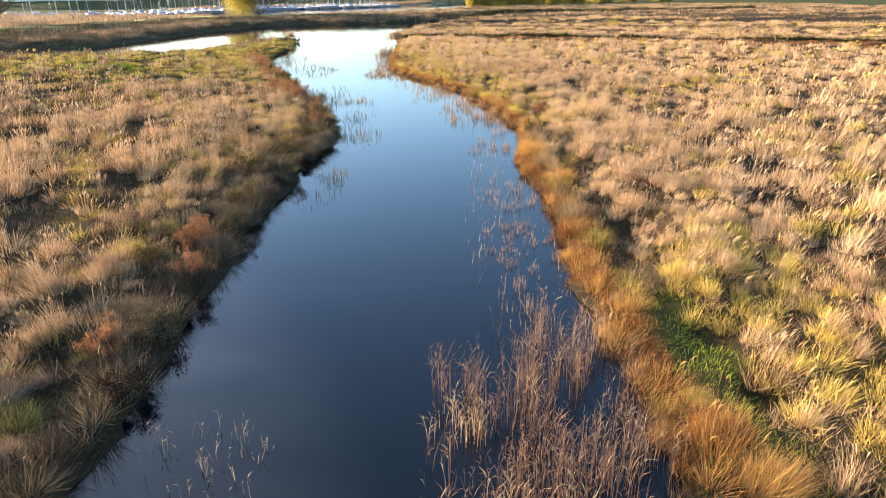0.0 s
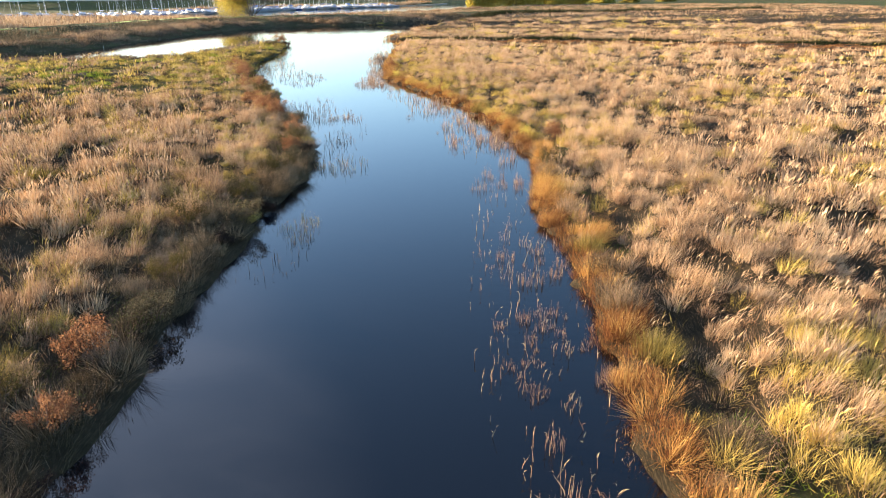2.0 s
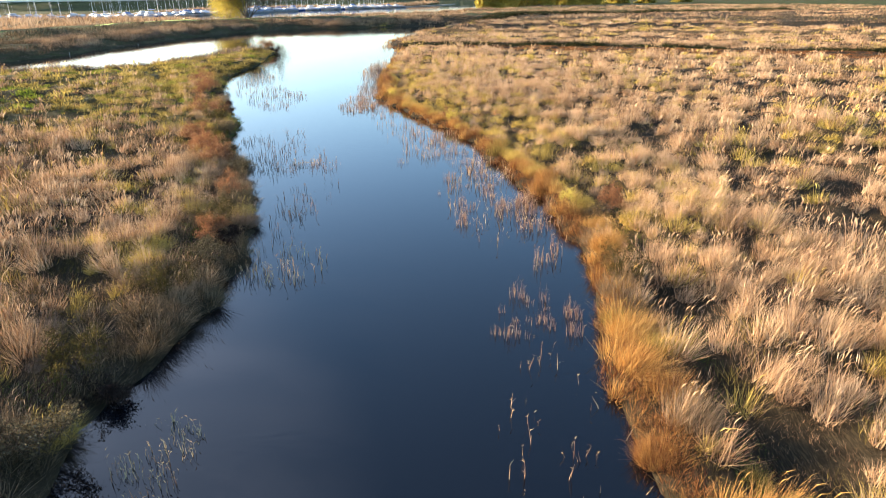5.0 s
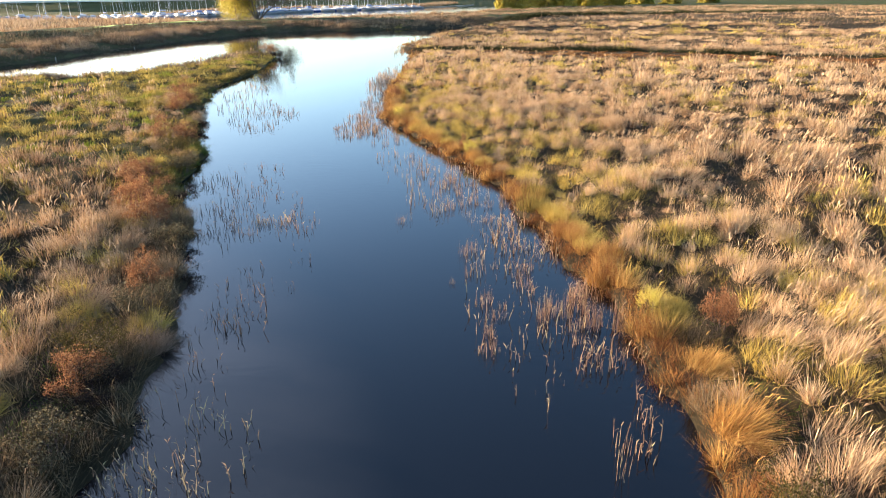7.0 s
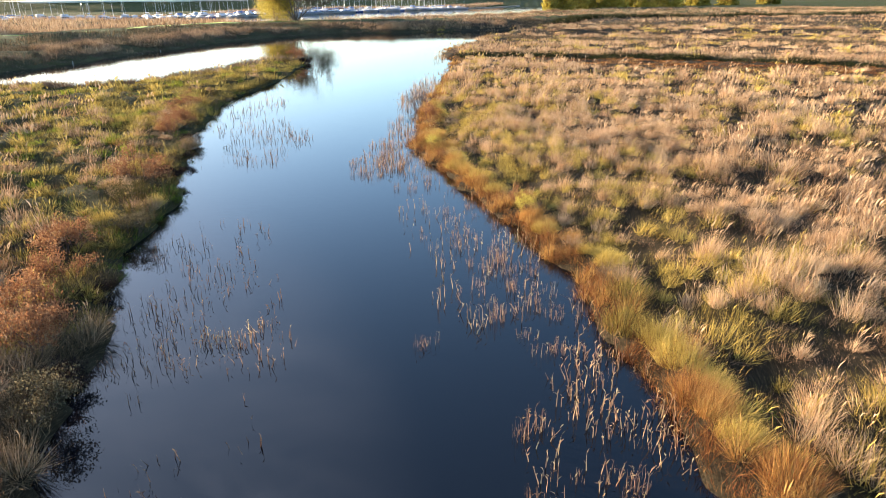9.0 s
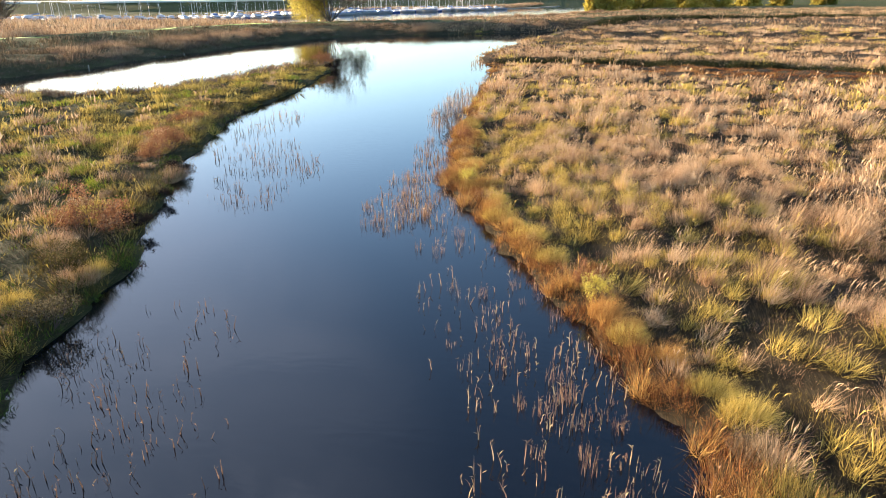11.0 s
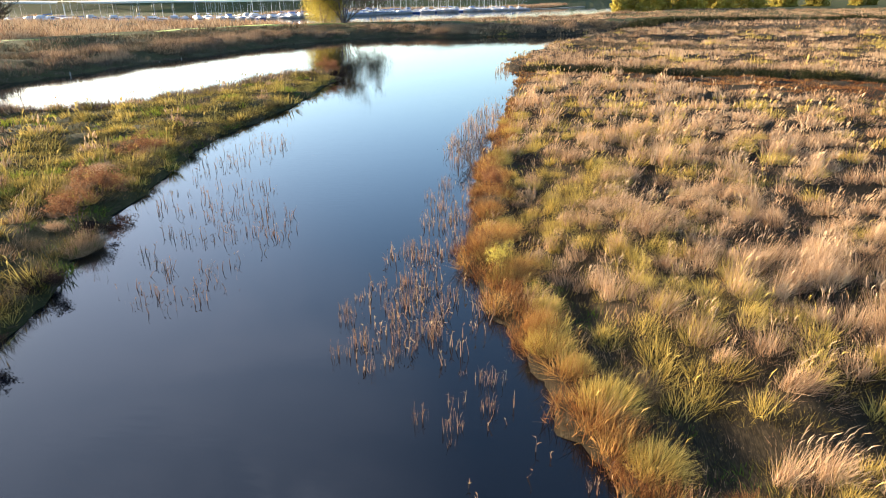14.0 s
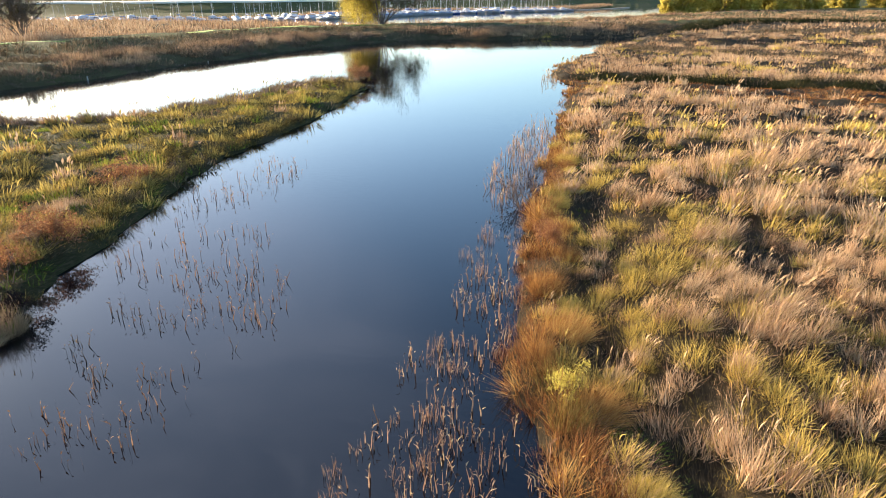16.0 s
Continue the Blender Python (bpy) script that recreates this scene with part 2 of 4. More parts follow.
EAST_BANK = [(13, 256), (2, 245), (-5, 224), (-8, 209), (-11, 188), (-12.6, 174), (-12.2, 166), (-10, 161), (-8.8, 157), (-9.2, 147),
             (-9.0, 136), (-8.4, 124), (-8.2, 112), (-7.7, 104), (-7.1, 98), (-6.4, 94), (-4.6, 89.5), (-2.8, 85.5), (-1.2, 82), (0.6, 77.6),
             (2.3, 73.2), (3.6, 68), (4.6, 63), (5.8, 57.5), (6.1, 53), (6.1, 48), (5.5, 42.5), (5.3, 38), (5.7, 32), (5.5, 26.6),
             (5.4, 22), (5.7, 18), (5.8, 13), (6.1, 9), (6.2, -60)]
RIVER = [(-700, 290), (-330, 306), (-235, 312), (-150, 314), (-110, 300), (-82, 284), (-61, 292), (-44, 326), (-24, 342), (-3, 370), (15, 400), (40, 452),
         (62, 530), (90, 640), (120, 800), (130, 1000), (90, 1000), (50, 820), (15, 690), (-20, 600), (-60, 545), (-95, 500), (-125, 440), (-165, 385), (-232, 350), (-330, 340), (-700, 330)]


def smooth(points, n=4):
    p = np.array(points, float)
    q = np.vstack([2 * p[0] - p[1], p, 2 * p[-1] - p[-2]])
    out = []
    for i in range(1, len(q) - 2):
        a, b, c, d = q[i - 1], q[i], q[i + 1], q[i + 2]
        for s in np.arange(n) / n:
            out.append(0.5 * (2 * b + (c - a) * s + (2 * a - 5 * b + 4 * c - d) * s * s + (3 * b - a - 3 * c + d) * s ** 3))
    out.append(p[-1])
    return np.array(out)


CREEK = np.vstack([smooth(WEST_BANK), smooth(SPIT_BACK), smooth(FAR_BANK), smooth(EAST_BANK)])
RIVER_LINE = smooth(RIVER, 2)
rng = np.random.default_rng(7)
LATTICE = np.random.default_rng(3).random((256, 256))


def vnoise(x, y, scale, seed=0):
    """Smooth value noise, 0 to 1; scale is the size of its cells in metres."""
    u, v = np.asarray(x) / scale + seed * 17.3, np.asarray(y) / scale + seed * 9.7
    i, j = np.floor(u).astype(int), np.floor(v).astype(int)
    f, g = u - i, v - j
    f, g = f * f * (3 - 2 * f), g * g * (3 - 2 * g)
    at = lambda a, b: LATTICE[a % 256, b % 256]
    return (at(i, j) * (1 - f) + at(i + 1, j) * f) * (1 - g) + (at(i, j + 1) * (1 - f) + at(i + 1, j + 1) * f) * g


def fractal(x, y, scale, seed=0):
    return (vnoise(x, y, scale, seed) * 4 + vnoise(x, y, scale * 0.47, seed + 1) * 2 + vnoise(x, y, scale * 0.21, seed + 2)) / 7


def line_distance(x, y, line, closed=False):
    p = np.stack([x, y], 1)
    a = line if closed else line[:-1]
    b = np.roll(line, -1, 0) if closed else line[1:]
    best = np.full(len(p), 1e18)
    for s, e in zip(a, b):
        d = e - s
        k = np.clip(((p - s) @ d) / max(d @ d, 1e-12), 0, 1)
        q = p - s - k[:, None] * d
        best = np.minimum(best, (q * q).sum(1))
    return np.sqrt(best)


def inside(x, y, poly):
    r = np.zeros(len(x), bool)
    for (x0, y0), (x1, y1) in zip(poly, np.roll(poly, -1, 0)):
        if y0 != y1:
            r ^= ((y0 > y) != (y1 > y)) & (x < (x1 - x0) * (y - y0) / (y1 - y0) + x0)
    return r


def shore(x, y, ragged=True):
    """Metres from the water's edge: positive on land."""
    x, y = np.asarray(x, float), np.asarray(y, float)
    d1 = line_distance(x, y, CREEK, True) * np.where(inside(x, y, CREEK), -1, 1)
    d2 = line_distance(x, y, RIVER_LINE, True) * np.where(inside(x, y, RIVER_LINE), -1, 1)
    d = np.minimum(d1, d2)
    return d + ((vnoise(x, y, 1.9, 5) - 0.5) * 1.0 + (vnoise(x, y, 0.7, 6) - 0.5) * 0.4 if ragged else 0)


DITCH_A = smooth([(-10, 163), (2.5, 159.6), (14, 158.5), (24, 157.5), (57, 145), (95, 130)])
DITCH_B = smooth([(-6, 214), (15, 203), (36, 196), (80, 188), (140, 170)])
DITCH_C = smooth([(12, 258), (30, 290), (78, 317), (160, 340)])
LEVEE = smooth([(-160, 105), (-122, 135), (-107, 168), (-101, 200), (-88, 232), (-66, 256), (-30, 268), (5, 280), (40, 315)])
DIKE = smooth([(-900, 420), (-420, 430), (-300, 445), (-235, 480), (-190, 560), (-140, 640), (-60, 720), (20, 860), (200, 1100)])


def step(v, a, b):
    k = np.clip((v - a) / (b - a), 0, 1)
    return k * k * (3 - 2 * k)


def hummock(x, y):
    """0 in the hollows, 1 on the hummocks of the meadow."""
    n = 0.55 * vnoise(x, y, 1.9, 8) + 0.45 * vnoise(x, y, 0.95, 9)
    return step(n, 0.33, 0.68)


def ground_height(x, y, d=None):
    x, y = np.asarray(x, float), np.asarray(y, float)
    d = shore(x, y) if d is None else d
    z = -0.9 + 1.3 * step(d, -1.4, 0.4) + 0.2 * step(d, 0.8, 5)
    land = step(d, 0, 2.0)
    z = z + land * ((fractal(x, y, 9.0, 2) - 0.5) * 0.4 + (hummock(x, y) - 0.4) * 0.42)
    z = z - 0.38 * np.exp(-((d - 2.7) / 0.9) ** 2) * (1 - step(y, 115, 128)) * (x > np.interp(y, [0, 60, 90, 160], [-2, -2, -14, -22]))
    z = np.where(d > 0.8, np.maximum(z, 0.1), z)
    far_side = (x < -50) & (y > 124) | (y > 222)
    z = z + np.where(far_side, 1.0 * step(d, 2.5, 9) - 0.25 * (1 - step(d, 1, 4)), 0)
    for ditch, w, depth in ((DITCH_A, 2.4, 0.45), (DITCH_B, 3.5, 0.4), (DITCH_C, 3.5, 0.6)):
        z = z - depth * land * np.exp(-(line_distance(x, y, ditch) / w) ** 2)
    z = z + land * 1.15 * np.exp(-(line_distance(x, y, LEVEE) / 16.0) ** 2)
    dike = line_distance(x, y, DIKE)
    behind = inside(x, y, np.vstack([DIKE, [(200, 6000), (-6000, 6000), (-6000, 420)]]))
    z = z + 8.0 * np.where(behind, 1.0, step(34 - dike, 0, 34))
    return z


def axis(lo, hi, fine, far, grow):
    v = list(np.arange(lo, hi + 1e-6, fine))
    s, a, b = fine, lo, hi
    left, right = [], []
    while a > -far:
        s *= grow
        a -= s
        left.append(a)
    s = fine
    while b < far:
        s *= grow
        b += s
        right.append(b)
    return np.array(left[::-1] + v + right)


def mesh_of(name, verts, faces, material, attributes=()):
    """A mesh from arrays: verts (n, 3), faces (m, 3 or 4)."""
    me = bpy.data.meshes.new(name)
    k = faces.shape[1]
    me.vertices.add(len(verts))
    me.vertices.foreach_set("co", np.ascontiguousarray(verts, dtype=np.float32).ravel())
    me.loops.add(faces.size)
    me.loops.foreach_set("vertex_index", np.ascontiguousarray(faces, dtype=np.int32).ravel())
    me.polygons.add(len(faces))
    me.polygons.foreach_set("loop_start", np.arange(0, faces.size, k, dtype=np.int32))
    for key, values in attributes:
        me.attributes.new(key, 'FLOAT', 'POINT').data.foreach_set("value", np.ascontiguousarray(values, dtype=np.float32))
    me.materials.append(material)
    me.update(calc_edges=True)
    return me


gx, gy = axis(-48, 30, 0.75, 4200, 1.11), axis(2, 166, 0.95, 4200, 1.08)
gxx, gyy = np.meshgrid(gx, gy)
px, py = gxx.ravel(), gyy.ravel()
pd = shore(px, py)
pz = ground_height(px, py, pd)
ids = np.arange(len(px)).reshape(gxx.shape)
quads = np.stack([ids[:-1, :-1], ids[:-1, 1:], ids[1:, 1:], ids[1:, :-1]], -1).reshape(-1, 4)
west = px < -2 - np.clip(py - 60, 0, 60) * 0.25
turf = np.clip(step(py, 64, 84) * west * 0.6 * (fractal(px, py, 6, 30) * 1.4)
               + np.clip(1.4 - line_distance(px, py, LEVEE) / 9, 0, 0.8) + (py > 330) * 0.9 + (px > 240) * (py > 370) * 1.0
               + np.exp(-((px - 7.15) / 1.25) ** 4) * (1 - step(py, 19, 22)) * (py > 0), 0, 1)


def on_ground(x, y):
    """The height of the ground sheet itself at x, y."""
    x, y = np.asarray(x, float), np.asarray(y, float)
    i, j = np.clip(np.searchsorted(gx, x) - 1, 0, len(gx) - 2), np.clip(np.searchsorted(gy, y) - 1, 0, len(gy) - 2)
    f, g = (x - gx[i]) / (gx[i + 1] - gx[i]), (y - gy[j]) / (gy[j + 1] - gy[j])
    z = pz.reshape(gxx.shape)
    return (z[j, i] * (1 - f) + z[j, i + 1] * f) * (1 - g) + (z[j + 1, i] * (1 - f) + z[j + 1, i + 1] * f) * g


ground = tagged(new("ground", mesh_of("ground", np.stack([px, py, pz], 1), quads, SOIL, [("turf", turf)])),
                "marshy ground of brown litter and green turf", "ground", kind="structure")
wv = np.array([(-4200, -4200, 0), (4200, -4200, 0), (4200, 4200, 0), (-4200, 4200, 0)], float)
water = tagged(new("water", mesh_of("water", wv, np.array([[0, 1, 2, 3]]), WATER)),
               "calm dark blue creek water mirroring the clear sky", "water", kind="structure")

# ---- grasses of the banks and meadows ----
def kites(pos, height, azimuth, lean, width, tone, knee=0.5):
    """Blades as bent kites: arrays of verts, faces, tone and tip."""
    n = len(pos)
    way = np.stack([np.cos(azimuth), np.sin(azimuth), np.zeros(n)], 1)
    turn = rng.random(n) * math.pi
    side = np.stack([np.cos(turn), np.sin(turn), np.zeros(n)], 1) * (width / 2)[:, None]
    up = np.array([0, 0, 1.0])
    mid = pos + way * (lean * height * 0.32)[:, None] + up * (height * knee)[:, None]
    tip = pos + way * (lean * height)[:, None] + up * (height * (1 - 0.36 * lean ** 2))[:, None]
    v = np.stack([pos, mid - side, mid + side, tip], 1).reshape(-1, 3)
    b = np.arange(n)[:, None] * 4
    f = np.stack([b + [[0, 2, 1]], b + [[1, 2, 3]]], 1).reshape(-1, 3)
    return v, f, np.repeat(tone, 4), np.tile([0.0, 0.55, 0.55, 1.0], n)


def spikes(pos, height, azimuth, lean, width, tone):
    """Straight thin blades, one triangle each."""
    n = len(pos)
    turn = rng.random(n) * math.pi
    side = np.stack([np.cos(turn), np.sin(turn), np.zeros(n)], 1) * (width / 2)[:, None]
    tip = pos + np.stack([np.cos(azimuth) * lean * height, np.sin(azimuth) * lean * height, height * (1 - 0.36 * lean ** 2)], 1)
    v = np.stack([pos - side, pos + side, tip], 1).reshape(-1, 3)
    return v, np.arange(3 * n).reshape(-1, 3), np.repeat(tone, 3), np.tile([0.1, 0.1, 1.0], n)


def tuft_field(x, y, z, count, height, radius, width, tone, flop, wind=0.1, heads=0):
    """Blades for tufts at x, y, z (arrays). Each tuft splays outward and is combed its own way; heads: stalks with a pale plume."""
    t = np.repeat(np.arange(len(x)), count)
    n = len(t)
    a, q = rng.random(n) * 2 * math.pi, np.sqrt(rng.random(n))
    r = q * radius[t]
    pos = np.stack([x[t] + np.cos(a) * r, y[t] + np.sin(a) * r, z[t] - 0.06], 1)
    h = height[t] * (1.1 - 0.5 * q ** 2) * (0.65 + 0.55 * rng.random(n))
    comb = 9.0 * vnoise(x, y, 5.0, 60)
    cx, cy = rng.normal(wind, 0.12, len(x)) + 0.2 * np.cos(comb), rng.normal(-wind * 0.6, 0.12, len(x)) + 0.2 * np.sin(comb)
    vx = np.cos(a) * q * flop[t] + cx[t] + rng.normal(0, 0.36, n)
    vy = np.sin(a) * q * flop[t] + cy[t] + rng.normal(0, 0.36, n)
    lean = np.clip(np.hypot(vx, vy), 0, 1.2)
    out = [spikes(pos, h, np.arctan2(vy, vx), lean, width[t] * (0.6 + 0.8 * rng.random(n)), np.clip(tone[t] + rng.normal(0, 0.08, n), 0, 1))]
    if heads:
        t = np.repeat(np.arange(len(x)), heads)
        n = len(t)
        a, q = rng.random(n) * 2 * math.pi, rng.random(n)
        pos = np.stack([x[t] + np.cos(a) * q * radius[t], y[t] + np.sin(a) * q * radius[t], z[t]], 1)
        h = height[t] * (1.0 + 0.45 * rng.random(n))
        vx, vy = cx[t] * 0.7 + rng.normal(0.03, 0.1, n), cy[t] * 0.7 + rng.normal(0, 0.1, n)
        lean, aim = np.clip(np.hypot(vx, vy), 0, 0.7), np.arctan2(vy, vx)
        out.append(spikes(pos, h, aim, lean, width[t] * 0.9, np.clip(tone[t], 0, 1)))
        top = pos + np.stack([np.cos(aim) * lean * h * 0.8, np.sin(aim) * lean * h * 0.8, h * 0.86], 1)
        out.append(kites(top, (0.2 + 0.16 * rng.random(n)) * (width[t] / 0.012) ** 0.25, aim, np.clip(lean + 0.35, 0, 1), width[t] * 1.6, np.clip(tone[t] + 0.25, 0, 0.95)))
    return out


def jitter_grid(x0, x1, y0, y1, s):
    a, b = np.meshgrid(np.arange(x0, x1, s), np.arange(y0, y1, s))
    a = a.ravel() + (rng.random(a.size) - 0.5) * s * 1.2
    b = b.ravel() + (rng.random(b.size) - 0.5) * s * 1.2
    return a, b


def seen_plan(x, y):
    lo = np.minimum(-0.74 * y - 9, -9 - 1.25 * (y - 76))
    return (x > lo) & (x < 0.76 * y + 9) & (y > 7)


CORRIDOR = np.array([(0, 10), (0, 60), (-4, 92)], float)
# from, to (metres off the flight line), spacing, blades a tuft, blade width
RINGS = [(0, 16, 0.62, 70, 0.017), (16, 32, 0.86, 46, 0.038), (32, 70, 1.35, 32, 0.09), (70, 165, 2.6, 32, 0.155), (165, 420, 6.5, 32, 0.3)]
bins = {}


def grow(kind, keep, x, y, z, count, height, radius, width, tone, flop, heads=0):
    if keep.any():
        one = np.ones(len(x))
        bins.setdefault(kind, []).extend(tuft_field(x[keep], y[keep], z[keep], count, (height * one)[keep], (radius * one)[keep], (width * one)[keep],
                                                    np.clip(tone * one, 0, 1)[keep], (flop * one)[keep], heads=heads))


def places(r0, r1, s):
    """Jittered places on land within a ring, with all that the plan says of them."""
    x, y = jitter_grid(-330 if r1 > 70 else -5 - r1, 330 if r1 > 70 else 8 + r1, 6, min(95 + r1, 470), s)
    r = line_distance(x, y, CORRIDOR)
    ok = (r >= r0) & (r < r1) & seen_plan(x, y)
    x, y = x[ok], y[ok]
    d = shore(x, y)
    west = x < np.interp(y, [0, 60, 90, 160, 250], [-2, -2, -14, -22, -30])
    ok = d > np.where(west, -0.05, -0.3)
    x, y, d, west = x[ok], y[ok], d[ok], west[ok]
    beyond = west & ((y > 160) | (x < np.interp(y, [115, 125, 135, 150, 160], [-150, -76, -60, -56, -53])) & (y > 118)) | (y > 246)
    south = (line_distance(x, y, DITCH_A) < 9) & (y < np.interp(x, DITCH_A[:, 0], DITCH_A[:, 1])) & (x > -6)
    ok = ~south | (x < 3)
    bare_flat = (y < np.interp(x, DITCH_A[:, 0], DITCH_A[:, 1])) & (line_distance(x, y, DITCH_A) < 17) & (x > 9) & (fractal(x, y, 6, 74) > 0.4)
    ok = ok & ~bare_flat
    x, y, d, west, beyond = x[ok], y[ok], d[ok], west[ok], beyond[ok]
    ditch = np.minimum(line_distance(x, y, DITCH_A), np.minimum(line_distance(x, y, DITCH_B), line_distance(x, y, DITCH_C)))
    return x, y, on_ground(x, y), d, west & ~beyond, ~west & ~beyond, beyond, ditch


for r0, r1, s, count, w in RINGS:
    far = s > 2
    # thatch: the lower growth between the mounds, toned dark where hollows are shaded
    x, y, z, d, near_west, east, beyond, ditch = places(r0, r1, s)
    u, u2 = rng.random(len(x)), rng.random(len(x))
    patch, patch2, clump = fractal(x, y, 14, 11), fractal(x, y, 5.5, 12), hummock(x, y)
    rad = s * 0.72
    lawn = np.exp(-((x - 7.15) / 1.15) ** 4) * (1 - step(y, 18.5, 21.5)) * (0.55 + 0.6 * fractal(x, y, 2.2, 33))
    strip = step(d, 1.2, 1.7) * (1 - step(d, 2.6, 3.4)) * (y < 122) * np.where(y > 62, 0.75 * (patch2 > 0.5), 1)
    fringe = east & (d < 0.7)
    low = east & ~fringe & ((u < lawn * 1.6) | (u < strip * (0.35 + 0.6 * (patch2 > 0.5))))
    sedge_part = np.clip(0.1 + 0.42 * step(y, 46, 62) * (1 - step(d, 4, 12)) * (1 - step(y, 118, 135)) + 0.5 * (patch2 > 0.6) + 0.4 * (y < 26) * (d < 8), 0, 0.85)
    sedge = east & ~fringe & ~low & (u2 < sedge_part)
    hay = east & ~fringe & ~low & ~sedge & (ditch > 2.0)
    # tone falls with clump: hollow shade put into the blade colour
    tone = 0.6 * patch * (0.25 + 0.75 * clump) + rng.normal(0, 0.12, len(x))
    tone = tone + 0.25 * (y < 26) * (d < 9) * (x > 0)
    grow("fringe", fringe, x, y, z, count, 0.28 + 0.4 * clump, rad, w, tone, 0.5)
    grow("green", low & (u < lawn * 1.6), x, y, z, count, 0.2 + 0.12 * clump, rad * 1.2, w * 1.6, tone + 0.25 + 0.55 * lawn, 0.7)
    # strip behind the fringe: tone lowered to paint in the shadow lying there
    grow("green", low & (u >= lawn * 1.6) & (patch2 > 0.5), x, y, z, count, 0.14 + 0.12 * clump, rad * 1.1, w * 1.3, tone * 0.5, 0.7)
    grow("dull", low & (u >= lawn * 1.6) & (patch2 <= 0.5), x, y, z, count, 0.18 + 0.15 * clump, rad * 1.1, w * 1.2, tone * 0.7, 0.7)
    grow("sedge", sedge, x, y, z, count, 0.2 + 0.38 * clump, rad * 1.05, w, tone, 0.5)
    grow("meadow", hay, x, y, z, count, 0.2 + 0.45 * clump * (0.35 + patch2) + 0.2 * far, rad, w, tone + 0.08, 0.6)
    # west bank and spit
    short_part = step(y + 0.35 * x, 54, 74)
    path = near_west & (np.abs(d - 1.5) < 0.75) & (y < 67) & (patch2 > np.where((y > 49) | (np.abs(y - 28) < 5), 0.3, 0.5))
    fringe = near_west & (d < 1.3) & ~path
    short = near_west & ~fringe & (u < 0.9 * short_part)
    rest = near_west & ~fringe & ~short
    # dull grass near the water carries the bank's shade in its colour
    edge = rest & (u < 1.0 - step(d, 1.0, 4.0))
    rest = rest & ~edge
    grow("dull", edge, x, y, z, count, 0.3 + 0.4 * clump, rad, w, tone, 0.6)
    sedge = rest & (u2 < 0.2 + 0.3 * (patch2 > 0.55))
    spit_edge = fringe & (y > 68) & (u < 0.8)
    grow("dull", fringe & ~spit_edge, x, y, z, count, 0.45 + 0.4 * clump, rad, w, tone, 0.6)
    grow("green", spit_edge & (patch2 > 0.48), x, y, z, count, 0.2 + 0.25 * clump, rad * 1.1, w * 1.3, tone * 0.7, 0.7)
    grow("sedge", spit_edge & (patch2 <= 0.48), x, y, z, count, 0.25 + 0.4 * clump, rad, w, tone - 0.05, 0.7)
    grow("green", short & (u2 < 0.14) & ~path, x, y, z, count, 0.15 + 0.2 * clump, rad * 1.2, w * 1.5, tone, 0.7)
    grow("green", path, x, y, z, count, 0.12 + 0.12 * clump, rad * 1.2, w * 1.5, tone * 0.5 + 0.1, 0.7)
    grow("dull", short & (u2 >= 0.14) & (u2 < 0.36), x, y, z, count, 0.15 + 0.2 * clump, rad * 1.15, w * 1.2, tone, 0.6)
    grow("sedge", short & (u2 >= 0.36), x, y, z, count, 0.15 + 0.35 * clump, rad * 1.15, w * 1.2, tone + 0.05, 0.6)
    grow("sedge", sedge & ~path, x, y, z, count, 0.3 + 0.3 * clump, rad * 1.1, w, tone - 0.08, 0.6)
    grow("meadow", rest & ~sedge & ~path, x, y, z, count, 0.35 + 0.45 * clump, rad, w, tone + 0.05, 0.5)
    # far bank, levee, reed belt before the marina
    lev = line_distance(x, y, LEVEE)
    back = beyond & inside(x, y, np.vstack([LEVEE, [(300, 500), (-700, 500), (-700, 100)]]))
    belt = back & (lev > 13) & (y < 330) & (x < -62)
    front = beyond & ~back & (lev > 4) & (y < 262) & (d > 14)
    field = beyond & ~belt & ~front & (x > -62) & (y > 246) & (lev > 4) & ~((x > 240) & (y > 370))
    grow("dull", front, x, y, z, count, 0.5 + 0.8 * clump, rad, w, tone + 0.1, 0.7)
    grow("meadow", belt, x, y, z, count, 1.4 + 0.9 * clump, rad, w, tone + 0.4, 0.35)
    grow("meadow", field, x, y, z, count, 0.4 + 0.7 * clump, rad, w, tone + 0.15, 0.6)

    # mounds: taller tussocks that catch the low sun, with sunlight also toned in
    if s < 3:
        x, y, z, d, near_west, east, beyond, ditch = places(r0, r1, s * 1.5)
        u, u2 = rng.random(len(x)), rng.random(len(x))
        patch, patch2, clump = fractal(x, y, 14, 11), fractal(x, y, 5.5, 12), hummock(x, y)
        ok = rng.random(len(x)) < 0.3 + 0.62 * step(clump, 0.0, 0.5)
        ok = ok | (y < 26) & east & (d > 2.4) & (u < 0.9)
        near_west, east, beyond = near_west & ok, east & ok, beyond & ok
        size = np.clip(rng.normal(1, 0.25, len(x)), 0.5, 1.6)
        rad = s * 0.6 * size
        lawn = np.exp(-((x - 7.15) / 1.15) ** 4) * (1 - step(y, 18.5, 21.5)) * (0.55 + 0.6 * fractal(x, y, 2.2, 33))
        strip = step(d, 1.3, 1.8) * (1 - step(d, 2.3, 3.0)) * (y < 122) * np.where(y > 62, 0.2 + 0.6 * (patch2 > 0.5), 0.6 + 0.4 * (patch2 > 0.45))
        sedge_part = np.clip(0.08 + 0.42 * step(y, 46, 62) * (1 - step(d, 4, 12)) * (1 - step(y, 118, 135)) + 0.45 * (patch2 > 0.62) + 0.5 * (y < 26) * (d < 8), 0, 0.85)
        # paler than the thatch for sunlit tops, more so on the near east side
        tone = 0.36 + 0.5 * patch + rng.normal(0, 0.2, len(x)) + 0.12 * (1 - step(y, 30, 50)) * east
